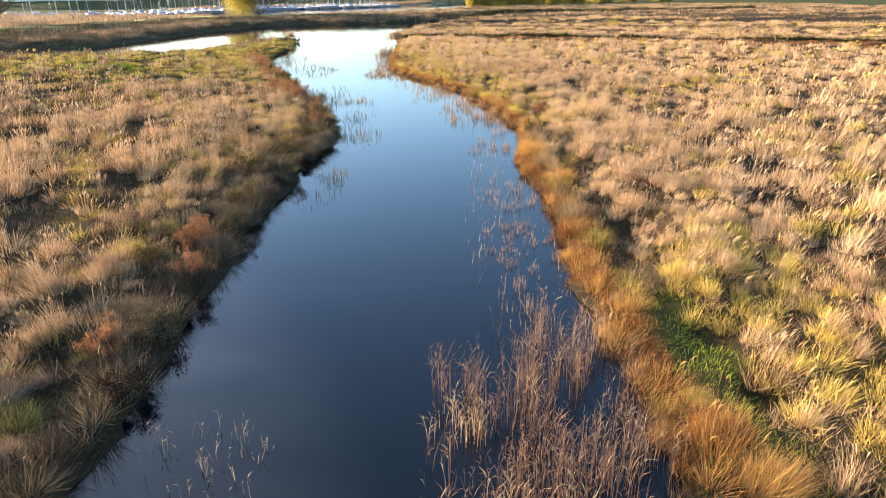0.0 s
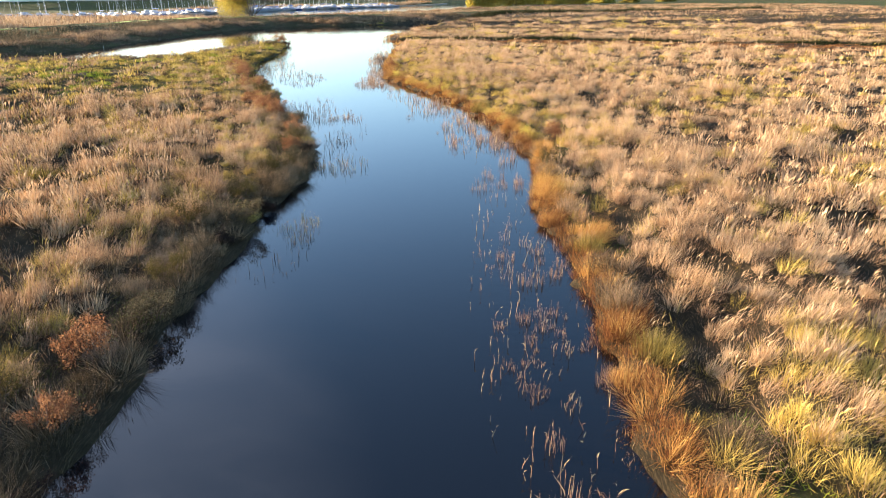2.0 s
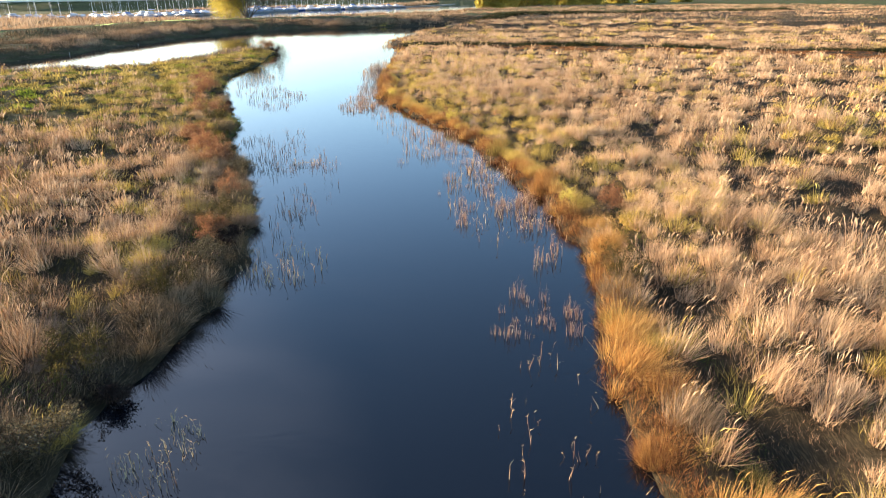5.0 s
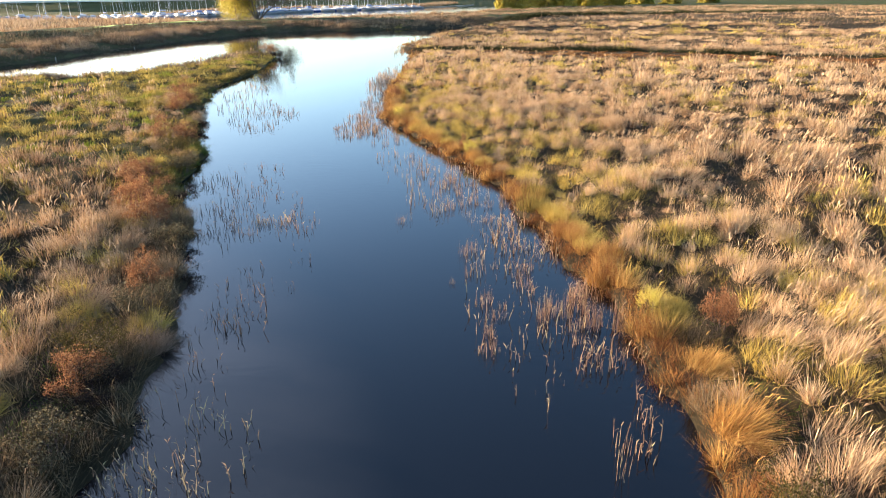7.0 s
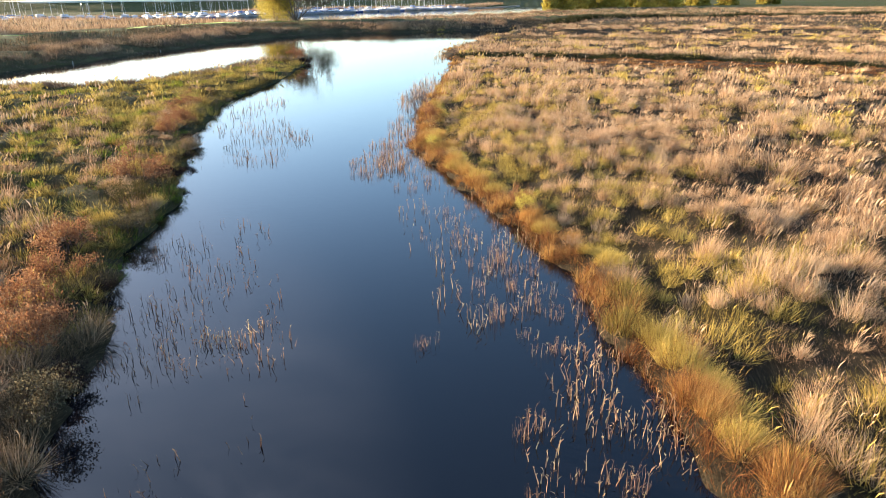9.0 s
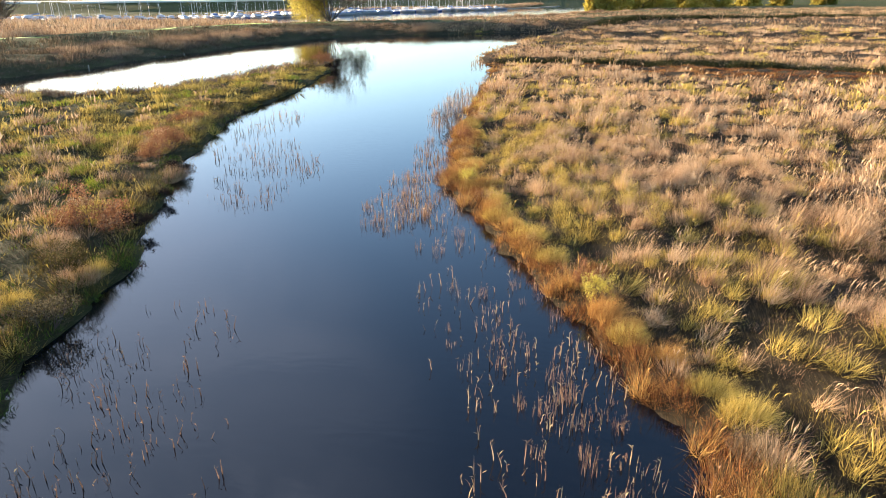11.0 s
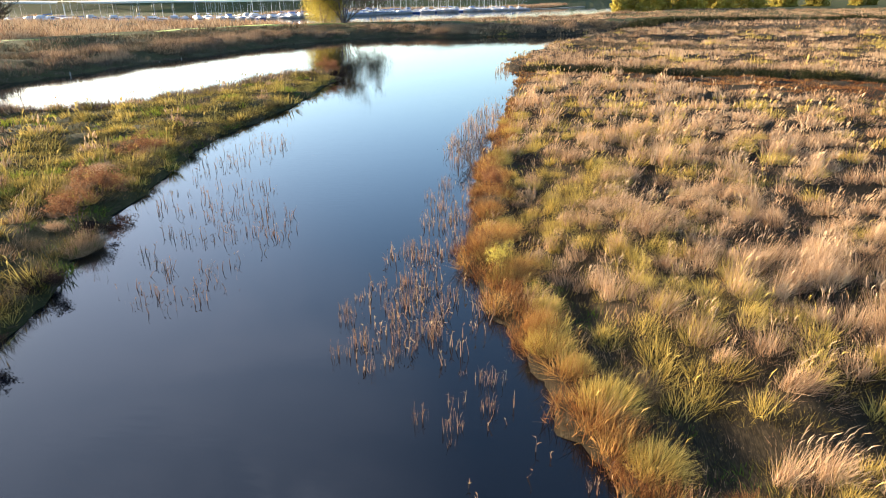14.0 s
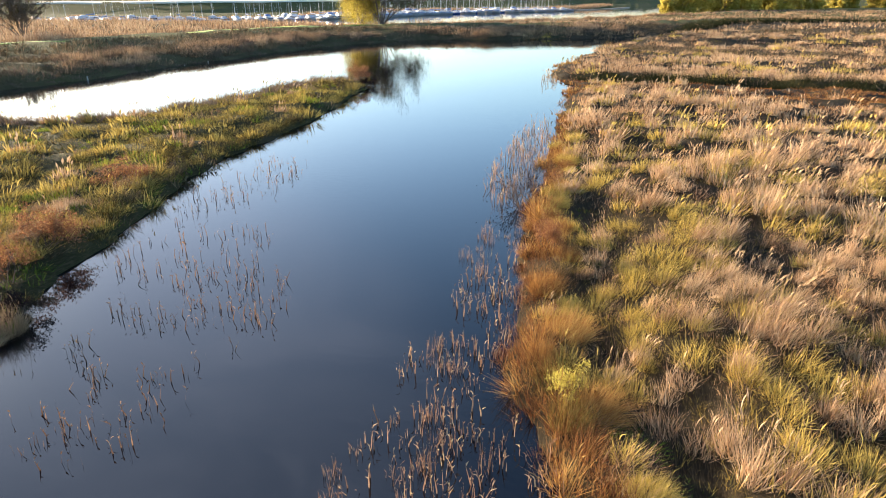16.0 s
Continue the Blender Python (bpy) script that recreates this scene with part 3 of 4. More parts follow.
        many = int(count * 2.4)
        fringe = east & (d < 1.0)
        open_ = east & ~fringe & (u > lawn * 1.5) & (u > strip) & (ditch > 3)
        tall = np.clip(0.45 + 1.0 * patch2 * size, 0.5, 1.35) * (0.62 + 0.5 * clump)
        grow("fringe", fringe & (u2 < 0.55), x, y, z, many, 0.45 + 0.4 * size, rad * 0.95, w, tone + 0.08, 0.65, heads=3)
        grow("sedge", open_ & (u2 < sedge_part), x, y, z, many, 0.3 + 0.4 * size, rad, w, tone + 0.24 + 0.12 * (y < 26), 0.5, heads=3)
        grow("meadow", open_ & (u2 >= sedge_part), x, y, z, many, tall, rad, w, tone + 0.12, 0.28, heads=9 if s < 1.2 else 2 if s < 2 else 0)
        short_part = step(y + 0.35 * x, 54, 74)
        path = (np.abs(d - 1.5) < 0.8) & (y < 67) & (patch2 > np.where((y > 49) | (np.abs(y - 28) < 5), 0.3, 0.5))
        fringe = near_west & (d < 1.2 + 2.2 * patch2) & ~path
        low = near_west & ~fringe & (u < short_part)
        rest = near_west & ~fringe & ~low & ~path
        grow("sedge", fringe & (u2 < 0.45) & (y > 68), x, y, z, many, 0.35 + 0.45 * size, rad, w, tone - 0.1, 0.9, heads=2)
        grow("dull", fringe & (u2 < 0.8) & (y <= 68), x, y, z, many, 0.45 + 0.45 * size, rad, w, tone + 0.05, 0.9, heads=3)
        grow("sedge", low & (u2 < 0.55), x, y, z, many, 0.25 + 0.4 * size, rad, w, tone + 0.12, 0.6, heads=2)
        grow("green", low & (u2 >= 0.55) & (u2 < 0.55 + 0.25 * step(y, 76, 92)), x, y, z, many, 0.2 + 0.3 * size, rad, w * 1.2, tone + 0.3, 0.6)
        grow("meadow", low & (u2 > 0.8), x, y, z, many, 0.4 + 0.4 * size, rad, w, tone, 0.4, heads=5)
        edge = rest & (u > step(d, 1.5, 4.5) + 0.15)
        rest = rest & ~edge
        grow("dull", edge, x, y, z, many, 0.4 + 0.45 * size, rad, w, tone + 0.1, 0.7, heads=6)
        grow("sedge", rest & (u2 < 0.22), x, y, z, many, 0.35 + 0.35 * size, rad, w, tone, 0.6, heads=4)
        grow("meadow", rest & (u2 >= 0.22), x, y, z, many, tall * 0.95, rad, w, tone + 0.1, 0.28, heads=10 if s < 1.2 else 4)

# thinner growth on the rest of the meadow beside the flight
x, y = jitter_grid(-72, 72, -22, 90, 1.8)
d = shore(x, y)
keep = ~seen_plan(x, y) & (d > 0.2)
x, y, d = x[keep], y[keep], d[keep]
u, patch, clump = rng.random(len(x)), fractal(x, y, 14, 11), hummock(x, y)
z = on_ground(x, y)
tone = 0.2 + 0.6 * patch + rng.normal(0, 0.14, len(x))
grow("meadow", u < 0.65, x, y, z, 13, 0.5 + 0.5 * clump, 1.0, 0.12, tone + 0.15, 0.6)
grow("sedge", u >= 0.65, x, y, z, 13, 0.35 + 0.4 * clump, 1.0, 0.12, tone + 0.1, 0.6)

for kind, (material, name, label) in {
        "meadow": (MEADOW, "tall_dry_grass", "tall tan and straw coloured dry meadow grass with feathery heads"),
        "sedge": (SEDGE, "sedge_grass", "low yellow-green sedge tussocks among the dry grass"),
        "green": (GREEN, "green_turf", "short bright green turf between the tussocks"),
        "fringe": (FRINGE, "rusty_bank_grass", "rust and gold grass hanging over the creek's edge"),
        "dull": (DULL, "olive_bank_grass", "olive brown grass toned dark for shade along the water's edge")}.items():
    base, verts, faces, tones, tips = 0, [], [], [], []
    for v, f, a, b in bins[kind]:
        verts.append(v), faces.append(f + base), tones.append(a), tips.append(b)
        base += len(v)
    me = mesh_of(name, np.vstack(verts), np.vstack(faces), material, [("tone", np.concatenate(tones)), ("tip", np.concatenate(tips))])
    tagged(new(name, me), label, "grass", kind="stuff")
bins.clear()


def belt_of_tufts(name, material, label, line, near, far_, spacing, count, height, width, tone, side=1, flop=0.6, patchy=0.0):
    """A dense belt of growth along a line of the plan, between two distances to one side of it."""
    t = np.gradient(line, axis=0)
    n = np.stack([-t[:, 1], t[:, 0]], 1) / np.hypot(t[:, 0], t[:, 1])[:, None] * side
    run = np.concatenate([[0], np.cumsum(np.hypot(*np.diff(line, axis=0).T))])
    num = int(run[-1] * (far_ - near) / spacing ** 2)
    s, o = rng.random(num) * run[-1], rng.uniform(near, far_, num)
    x = np.interp(s, run, line[:, 0]) + np.interp(s, run, n[:, 0]) * o
    y = np.interp(s, run, line[:, 1]) + np.interp(s, run, n[:, 1]) * o
    d = shore(x, y)
    ok = (d > -0.3) & (fractal(x, y, 11, 72) > patchy)
    x, y, d = x[ok], y[ok], d[ok]
    one = np.ones(len(x))
    h = height * (0.55 + 0.7 * fractal(x, y, 4, 70) + 0.3 * rng.random(len(x)))
    sets = tuft_field(x, y, on_ground(x, y), count, h, one * spacing * 0.75, one * width, np.clip(tone + 0.5 * (fractal(x, y, 9, 71) - 0.5) + rng.normal(0, 0.1, len(x)), 0, 1), one * flop)
    return tagged(new(name, joined(name, sets, material)), label, "grass", kind="stuff")


def joined(name, sets, material):
    base, verts, faces, tones, tips = 0, [], [], [], []
    for v, f, a, b in sets:
        verts.append(v), faces.append(f + base), tones.append(a), tips.append(b)
        base += len(v)
    return mesh_of(name, np.vstack(verts), np.vstack(faces), material, [("tone", np.concatenate(tones)), ("tip", np.concatenate(tips))])


belt_of_tufts("far_bank_grass", DULL, "tall brown grass toned dark for the shaded far bank", smooth(FAR_BANK), 2.2, 15, 2.2, 50, 0.9, 0.06, 0.35)
belt_of_tufts("far_bank_brush", MAUVE, "mauve-brown withered brush on the far bank", smooth(FAR_BANK), 2.4, 17, 2.0, 50, 0.95, 0.06, 0.3, patchy=0.47)
belt_of_tufts("far_bank_straw", MEADOW, "patches of pale straw grass on the far bank", smooth(FAR_BANK), 3.5, 14, 1.6, 50, 1.1, 0.055, 0.5, patchy=0.52)
belt_of_tufts("mud_edge_grass", MAUVE, "sparse low grass on the muddy edge of the far bank", smooth(FAR_BANK), 0.2, 2.6, 1.0, 16, 0.3, 0.09, 0.2)
belt_of_tufts("waterside_grass", FRINGE, "rust-red grass hanging into the creek along its sunny bank", smooth([p for p in EAST_BANK if 5 < p[1] < 140]), -0.25, 0.75, 0.36, 60, 0.55, 0.011, 0.25)
belt_of_tufts("waterside_grass", DULL, "brown grass toned dark for shade, hanging into the creek along its west bank", smooth([p for p in WEST_BANK if 5 < p[1] < 70]), -0.1, 1.1, 0.36, 50, 0.6, 0.012, 0.3)
belt_of_tufts("waterside_grass", SEDGE, "ragged dark green grass along the edge of the spit", smooth([p for p in WEST_BANK if 65 < p[1] < 160]), -0.15, 0.9, 0.5, 40, 0.5, 0.022, 0.08, patchy=0.4)
belt_of_tufts("ditch_rushes", RUSH, "olive rushes coloured dark for shade along the first meadow ditch", DITCH_A, -1.2, 3.2, 0.95, 50, 1.15, 0.05, 0.25, patchy=0.36)
belt_of_tufts("ditch_rushes", DULL, "grey-olive rushes along the second meadow ditch", DITCH_B, -4, 4, 1.6, 44, 0.9, 0.08, 0.22)
belt_of_tufts("ditch_rushes", RUSH, "olive rushes coloured dark for shade along the farthest meadow ditch", DITCH_C, -2.0, 4, 1.5, 34, 1.6, 0.13, 0.3)
belt_of_tufts("meadow_edge_grass", MEADOW, "tall straw grass behind the meadow ditch", DITCH_A, 3.4, 11, 1.4, 32, 1.0, 0.08, 0.6)
belt_of_tufts("low_rusty_grass", FRINGE, "low rust-brown grass in front of the meadow ditch", DITCH_A, 1.0, 11.5, 1.2, 48, 0.32, 0.05, 0.16, side=-1)
belt_of_tufts("low_rusty_grass", FRINGE, "low rust-brown grass on the damp flat before the meadow ditch", DITCH_A[DITCH_A[:, 0] > 8], 8.0, 18.0, 1.3, 48, 0.3, 0.05, 0.2, side=-1)
belt_of_tufts("spit_grass", SEDGE, "yellow-green tussocky grass on the narrow spit", smooth(WEST_BANK[13:]), 0.4, 13, 1.35, 140, 0.5, 0.022, 0.5, flop=1.0)
belt_of_tufts("spit_brush", MAUVE, "pinkish brown brush along the back of the spit", smooth(SPIT_BACK[:8]), -0.3, 3.2, 0.9, 40, 1.0, 0.05, 0.6, side=1)
belt_of_tufts("river_reeds", MEADOW, "brown reed fringe along the near river shore", smooth([(-82, 284), (-61, 292), (-44, 326), (-24, 342), (-3, 370), (15, 400)]), 0, 12, 2.0, 50, 1.5, 0.1, 0.3, side=-1)

# ---- reeds that stand in the creek ----
def reed_stems(x, y, height, tone, leaves=3, width=0.018, sway=0.10):
    """Upright withered stems with drooping leaves; some are snapped."""
    n = len(x)
    pos = np.stack([x, y, np.full(n, -0.3)], 1)
    aim, lean = rng.random(n) * 2 * math.pi, np.abs(rng.normal(0, sway, n))
    h = height + 0.3
    sets = [kites(pos, h, aim, lean, np.full(n, width), tone)]
    if leaves:
        t = np.repeat(np.arange(n), leaves)
        k = rng.uniform(0.45, 0.98, len(t))
        at = pos[t] + np.stack([np.cos(aim[t]) * lean[t] * h[t] * k ** 1.5, np.sin(aim[t]) * lean[t] * h[t] * k ** 1.5, h[t] * k], 1)
        keep = at[:, 2] > 0.1
        at, t = at[keep], t[keep]
        way = np.where(rng.random(len(t)) < 0.5, 0.0, math.pi) + rng.normal(0.4, 0.5, len(t))
        length = np.clip(height[t] * 0.3, 0.1, 0.42) * rng.uniform(0.6, 1.3, len(t))
        sets.append(kites(at, length, way, rng.uniform(0.25, 1.0, len(t)), np.full(len(t), width * 1.1), np.clip(tone[t] + rng.normal(0.15, 0.2, len(t)), 0, 1)))
    return sets


def reed_clump_mesh(name, stems, radius, height, tone, leaves):
    a, q = rng.random(stems) * 2 * math.pi, np.sqrt(rng.random(stems)) * radius
    sets = reed_stems(np.cos(a) * q, np.sin(a) * q, height * rng.uniform(0.35, 1.1, stems), np.clip(rng.normal(tone, 0.2, stems), 0, 1), leaves, 0.014)
    # the rootstock under water that ties the stems together
    v, f, t, tip = sets[0]
    k = np.arange(1, stems - 1)
    sets[0] = (v, np.vstack([f, np.stack([0 * k, 4 * k, 4 * (k + 1)], 1)]), t, tip)
    return joined(name, sets, REED)


# dense bed by the east bank, where the flight begins
bx, by = rng.uniform(-1.2, 5.6, 6500), rng.uniform(5, 20.5, 6500)
edge = np.interp(by, [5, 11, 14.6, 17.6, 19, 20.5], [-0.6, -0.7, -0.6, 0.6, 2.0, 2.9])
dens = step(bx - edge, -0.2, 1.0) * (1 - step(by, 16.5, 20.5)) * step(vnoise(bx, by, 0.8, 40) * 0.6 + vnoise(bx, by, 0.35, 42) * 0.4, 0.42, 0.68)
ok = (rng.random(len(bx)) < dens) & (shore(bx, by) < 0)
bx, by = bx[ok], by[ok]
bed = reed_stems(bx, by, rng.uniform(0.55, 1.65, len(bx)) * (0.6 + 0.6 * vnoise(bx, by, 1.2, 41)), np.clip(rng.normal(0.08, 0.16, len(bx)) + 0.75 * (vnoise(bx, by, 1.0, 43) > 0.7), 0, 1), 3, 0.013)
tagged(new("reed_bed", joined("reed_bed", bed, REED)), "dense bed of withered brown reeds standing in dark water", "reeds", kind="stuff")

# countable clumps: x, y, half width, half length, number, height of the stems
variants = [reed_clump_mesh("reed_clump", n, r, h, t, l) for n, r, h, t, l in
            ((10, 0.14, 0.5, 0.4, 0), (14, 0.18, 0.65, 0.35, 0), (18, 0.24, 0.8, 0.3, 1), (8, 0.1, 0.45, 0.55, 0), (26, 0.34, 0.8, 0.35, 1), (8, 0.3, 0.7, 0.6, 1))]
CLUMPS = [(3.5, 26.5, 1.7, 3.4, 42, 0.6), (2.8, 20.6, 0.5, 1.4, 4, 1.2), (3.3, 45.4, 1.7, 1.9, 20, 0.8), (3.5, 34, 1.9, 2.8, 24, 0.7),
          (4.3, 57.4, 1.4, 2.0, 30, 1.1), (1.5, 61, 1.8, 4.0, 18, 0.7), (1.0, 56, 0.7, 1.4, 4, 0.8), (4.3, 50.3, 0.6, 0.9, 3, 1.0), (0.5, 70.5, 1.6, 3.0, 12, 0.8),
          (-2.8, 79, 2.2, 4.0, 24, 0.8), (-0.5, 73, 1.4, 2.2, 20, 0.9), (1.1, 69, 1.0, 2.4, 10, 0.7), (-8.8, 89.5, 1.9, 3.2, 36, 0.8), (-8.6, 98, 1.5, 5.0, 22, 0.65),
          (-9.4, 104.5, 1.2, 3.5, 16, 0.7), (-10.8, 122, 1.1, 8.0, 14, 0.7), (-5.4, 85, 1.4, 2.0, 8, 0.7), (-2.7, 67, 0.3, 0.6, 2, 0.6)]
for cx, cy, rx, ry, n, h in CLUMPS:
    for i in range(n):
        a, q = rng.random() * 2 * math.pi, math.sqrt(rng.random())
        x, y = cx + math.cos(a) * q * rx, cy + math.sin(a) * q * ry
        if float(shore([x], [y])[0]) > -0.1:
            continue
        k = h * rng.uniform(0.6, 1.15)
        ob = new("reed_clump", variants[int(rng.integers(len(variants)))])
        ob.matrix_world = pose(x, y, 0, 0, 0, rng.uniform(-50, 50)) @ Matrix.Diagonal((1, 1, k, 1))
        tagged(ob, "small clump of pale withered reed stems in water" if h < 0.9 else "tall clump of tan withered reeds in water", "reeds", "reed clumps in the creek")

# thin dark stems, too many to count
STEMS = [(-7.0, 38.6, 1.1, 1.2, 160, 0.35, 0.95), (-6.5, 36.8, 0.9, 1.0, 70, 0.4, 0.6), (-9.2, 67.4, 1.0, 1.3, 70, 0.35, 0.75), (-11, 68, 2.8, 5, 420, 0.4, 0.02), (-13.5, 75, 2.4, 3.2, 200, 0.4, 0.02), (-7.6, 60, 1.6, 4, 150, 0.35, 0.05), (-6.5, 50, 1.7, 2, 170, 0.5, 0.7),
         (-18.5, 96, 3.2, 4.2, 330, 0.45, 0.05), (-17.5, 91, 2.2, 2.5, 110, 0.4, 0.05), (-21.5, 101, 3, 4, 130, 0.5, 0.15), (-9.5, 66.5, 2.6, 2.2, 120, 0.4, 0.3),
         (-25, 111, 2, 7, 150, 0.6, 0.3), (-5.8, 11.5, 2.2, 2.2, 90, 0.7, 0.75), (-7, 35, 1.2, 3.5, 60, 0.4, 0.2), (-7.6, 54, 1.4, 6, 110, 0.5, 0.25), (-3.3, 80, 2.6, 6, 120, 0.5, 0.45),
         (3.2, 30, 2.2, 14, 260, 0.5, 0.6), (2.6, 60, 2.4, 8, 260, 0.55, 0.6), (-1, 73, 2.2, 5, 220, 0.55, 0.55), (-8.5, 95, 2.0, 9, 700, 0.5, 0.4), (-10.5, 122, 1.4, 12, 300, 0.9, 0.45), (-12.5, 165, 1.2, 8, 120, 0.8, 0.6),
         (3.0, 66, 1.5, 6, 380, 0.6, 0.45), (4.7, 55, 1.1, 5, 260, 0.6, 0.4), (-6.5, 92, 1.2, 5, 160, 0.6, 0.4)]
stems = []
for cx, cy, rx, ry, n, h, tone in STEMS:
    a, q = rng.random(n) * 2 * math.pi, np.sqrt(rng.random(n))
    x, y = cx + np.cos(a) * q * rx, cy + np.sin(a) * q * ry
    ok = (shore(x, y) < -0.05) & (vnoise(x, y, 0.9, 44) > 0.38)
    x, y = x[ok], y[ok]
    stems += reed_stems(x, y, h * rng.uniform(0.3, 1.2, len(x)), np.clip(rng.normal(tone, 0.12, len(x)), 0, 1), 2, 0.017 + 0.0002 * cy, 0.2)
tagged(new("scattered_reed_stems", joined("scattered_reed_stems", stems, REED)), "scattered thin reed stems poking out of the creek", "reeds", kind="stuff")


# ---- single tussocks on the banks ----
def tussock_mesh(count, radius, height, material, low, high, flop, heads):
    one = np.ones(1)
    return joined("grass_tussock", tuft_field(one * 0, one * 0, one * 0, count, one * height, one * radius, one * 0.011, one * (low + high) / 2, one * flop, 0.1, heads), material)


GOLD = [tussock_mesh(760, 0.6, 0.75, SEDGE, 0.2, 0.5, 0.45, 6), tussock_mesh(760, 0.55, 0.8, DULL, 0.5, 0.9, 0.45, 8), tussock_mesh(1311, 0.6, 0.82, FRINGE, 0.6, 0.95, 0.4, 8), tussock_mesh(1188, 0.5, 0.95, FRINGE, 0.5, 0.9, 0.35, 10), tussock_mesh(1311, 0.65, 0.69, FRINGE, 0.7, 1.0, 0.45, 6),
        tussock_mesh(1138, 0.55, 0.82, FRINGE, 0.3, 0.6, 0.4, 8), tussock_mesh(1138, 0.6, 0.65, SEDGE, 0.6, 1.0, 0.55, 4), tussock_mesh(1039, 0.6, 0.6, DULL, 0.2, 0.5, 0.65, 6), tussock_mesh(1039, 0.5, 0.6, FRINGE, 0.0, 0.35, 0.55, 6)]
PALE = [tussock_mesh(682, 0.45, 0.73, MAUVE, 0.5, 1.0, 0.35, 14), tussock_mesh(682, 0.6, 0.6, DULL, 0.2, 0.6, 0.55, 8), tussock_mesh(1089, 0.6, 0.69, SEDGE, 0.5, 0.9, 0.65, 10), tussock_mesh(1039, 0.55, 0.77, DULL, 0.85, 1.1, 0.55, 10), tussock_mesh(1089, 0.65, 0.65, MEADOW, 0.55, 0.85, 0.75, 6)]
for line, meshes, y0, y1, gap, reach, label, group in (
        (smooth(EAST_BANK), GOLD, 8, 128, 1.15, 0.95, "golden tussock of bank grass drooping over the creek", "tussocks along the gold bank"),
        (smooth(WEST_BANK), PALE, 8, 112, 0.95, 1.9, "pale grey-green sedge tussock on the shaded bank", "tussocks along the shaded bank")):
    run = np.concatenate([[0], np.cumsum(np.hypot(*np.diff(line, axis=0).T))])
    s = 0.0
    while s < run[-1]:
        x, y = float(np.interp(s, run, line[:, 0])), float(np.interp(s, run, line[:, 1]))
        east_side = meshes is GOLD
        x += (1 if east_side else -1) * (reach + rng.normal(0, 0.45 if east_side else 0.9))
        by_turf = east_side and 12.5 < y < 21
        x -= 0.75 if by_turf else 0
        if y0 < y < y1 and rng.random() < (0.45 if by_turf else 0.86):
            k = (0.7 if by_turf else 1.0) * float(np.clip(rng.normal(0.95, 0.28), 0.45, 1.2))
            pick = int(rng.integers(len(meshes)))
            ob = new("grass_tussock", meshes[6 if east_side and y > 62 and rng.random() < 0.45 else pick])
            ob.matrix_world = pose(x, y, float(on_ground([x], [y])[0]), 0, 0, rng.uniform(-60, 60)) @ Matrix.Diagonal((k, k, k * rng.uniform(0.85, 1.1), 1))
            tagged(ob, label, "grass tussock", group)
        s += gap * rng.uniform(0.6, 1.5)


# ---- shrubs and trees ----
def part(name, mesh, parent, label=""):
    ob = new(name, mesh)
    ob.parent = parent
    return tagged(ob, label) if label else ob


def tubes(paths, sides=5):
    """Tapered limbs: each path is a list of (point, radius)."""
    verts, faces = [], []
    for path in paths:
        base = len(verts)
        for i, (p, r) in enumerate(path):
            d = (path[min(i + 1, len(path) - 1)][0] - path[max(i - 1, 0)][0]).normalized()
            s = d.orthogonal().normalized()
            w = d.cross(s)
            for k in range(sides):
                a = 2 * math.pi * k / sides
                verts.append(p + (s * math.cos(a) + w * math.sin(a)) * r)
        for i in range(len(path) - 1):
            for k in range(sides):
                a, b = base + i * sides + k, base + i * sides + (k + 1) % sides
                faces.append((a, b, b + sides, a + sides))
    return np.array([tuple(v) for v in verts]), np.array(faces)


def limbs(rnd, start, way, length, radius, depth, spread, up, out, tips, thin=0.004):
    """Grows one limb and its side limbs."""
    p, d, path = start.copy(), way.normalized(), [(start.copy(), radius)]
    n = 4 if depth else 3
    for i in range(n):
        d = (d + Vector((rnd.gauss(0, 0.16), rnd.gauss(0, 0.16), rnd.gauss(0, 0.1) + up))).normalized()
        p = p + d * length / n
        path.append((p.copy(), max(thin, radius * (1 - 0.75 * (i + 1) / n))))
        if depth and i > 0:
            for _ in range(2):
                side = (d + Vector((rnd.gauss(0, spread), rnd.gauss(0, spread), rnd.gauss(0.1, spread * 0.6)))).normalized()
                limbs(rnd, p.copy(), side, length * rnd.uniform(0.45, 0.7), radius * 0.45, depth - 1, spread, up, out, tips, thin)
    out.append(path)
    tips.append(p.copy())


def leaf_cloud(points, per, spread, size, tone, material, name):
    t = np.repeat(np.arange(len(points)), per)
    pos = np.array([tuple(p) for p in points])[t] + rng.normal(0, 1, (len(t), 3)) * np.array(spread)
    pos[:, 2] = np.maximum(pos[:, 2], 0.03)
    k = size * rng.uniform(0.6, 1.4, len(t))
    return joined(name, [kites(pos, k, rng.random(len(t)) * 6.283, rng.uniform(0.2, 1.2, len(t)), k * 0.75, np.clip(rng.normal(tone, 0.2, len(t)), 0, 1))], material)


def shrub_meshes(seed, radius, height, leaf, tone, per, size, stems=9):
    rnd = random.Random(seed)
    out, tips = [], []
    for i in range(stems):
        a = rnd.uniform(0, 6.283)
        limbs(rnd, Vector((math.cos(a) * radius * 0.15, math.sin(a) * radius * 0.15, -0.1)), Vector((math.cos(a) * radius * rnd.uniform(0.2, 1), math.sin(a) * radius * rnd.uniform(0.2, 1), height)),
              height * rnd.uniform(0.6, 1.0), 0.02, 1, 0.55, 0.0, out, tips)
    v, f = tubes(out, 3)
    return mesh_of("twig_frame", v, f, TWIG), leaf_cloud(tips, per, (radius * 0.11, radius * 0.11, height * 0.09), size, tone, leaf, "foliage") if per else None


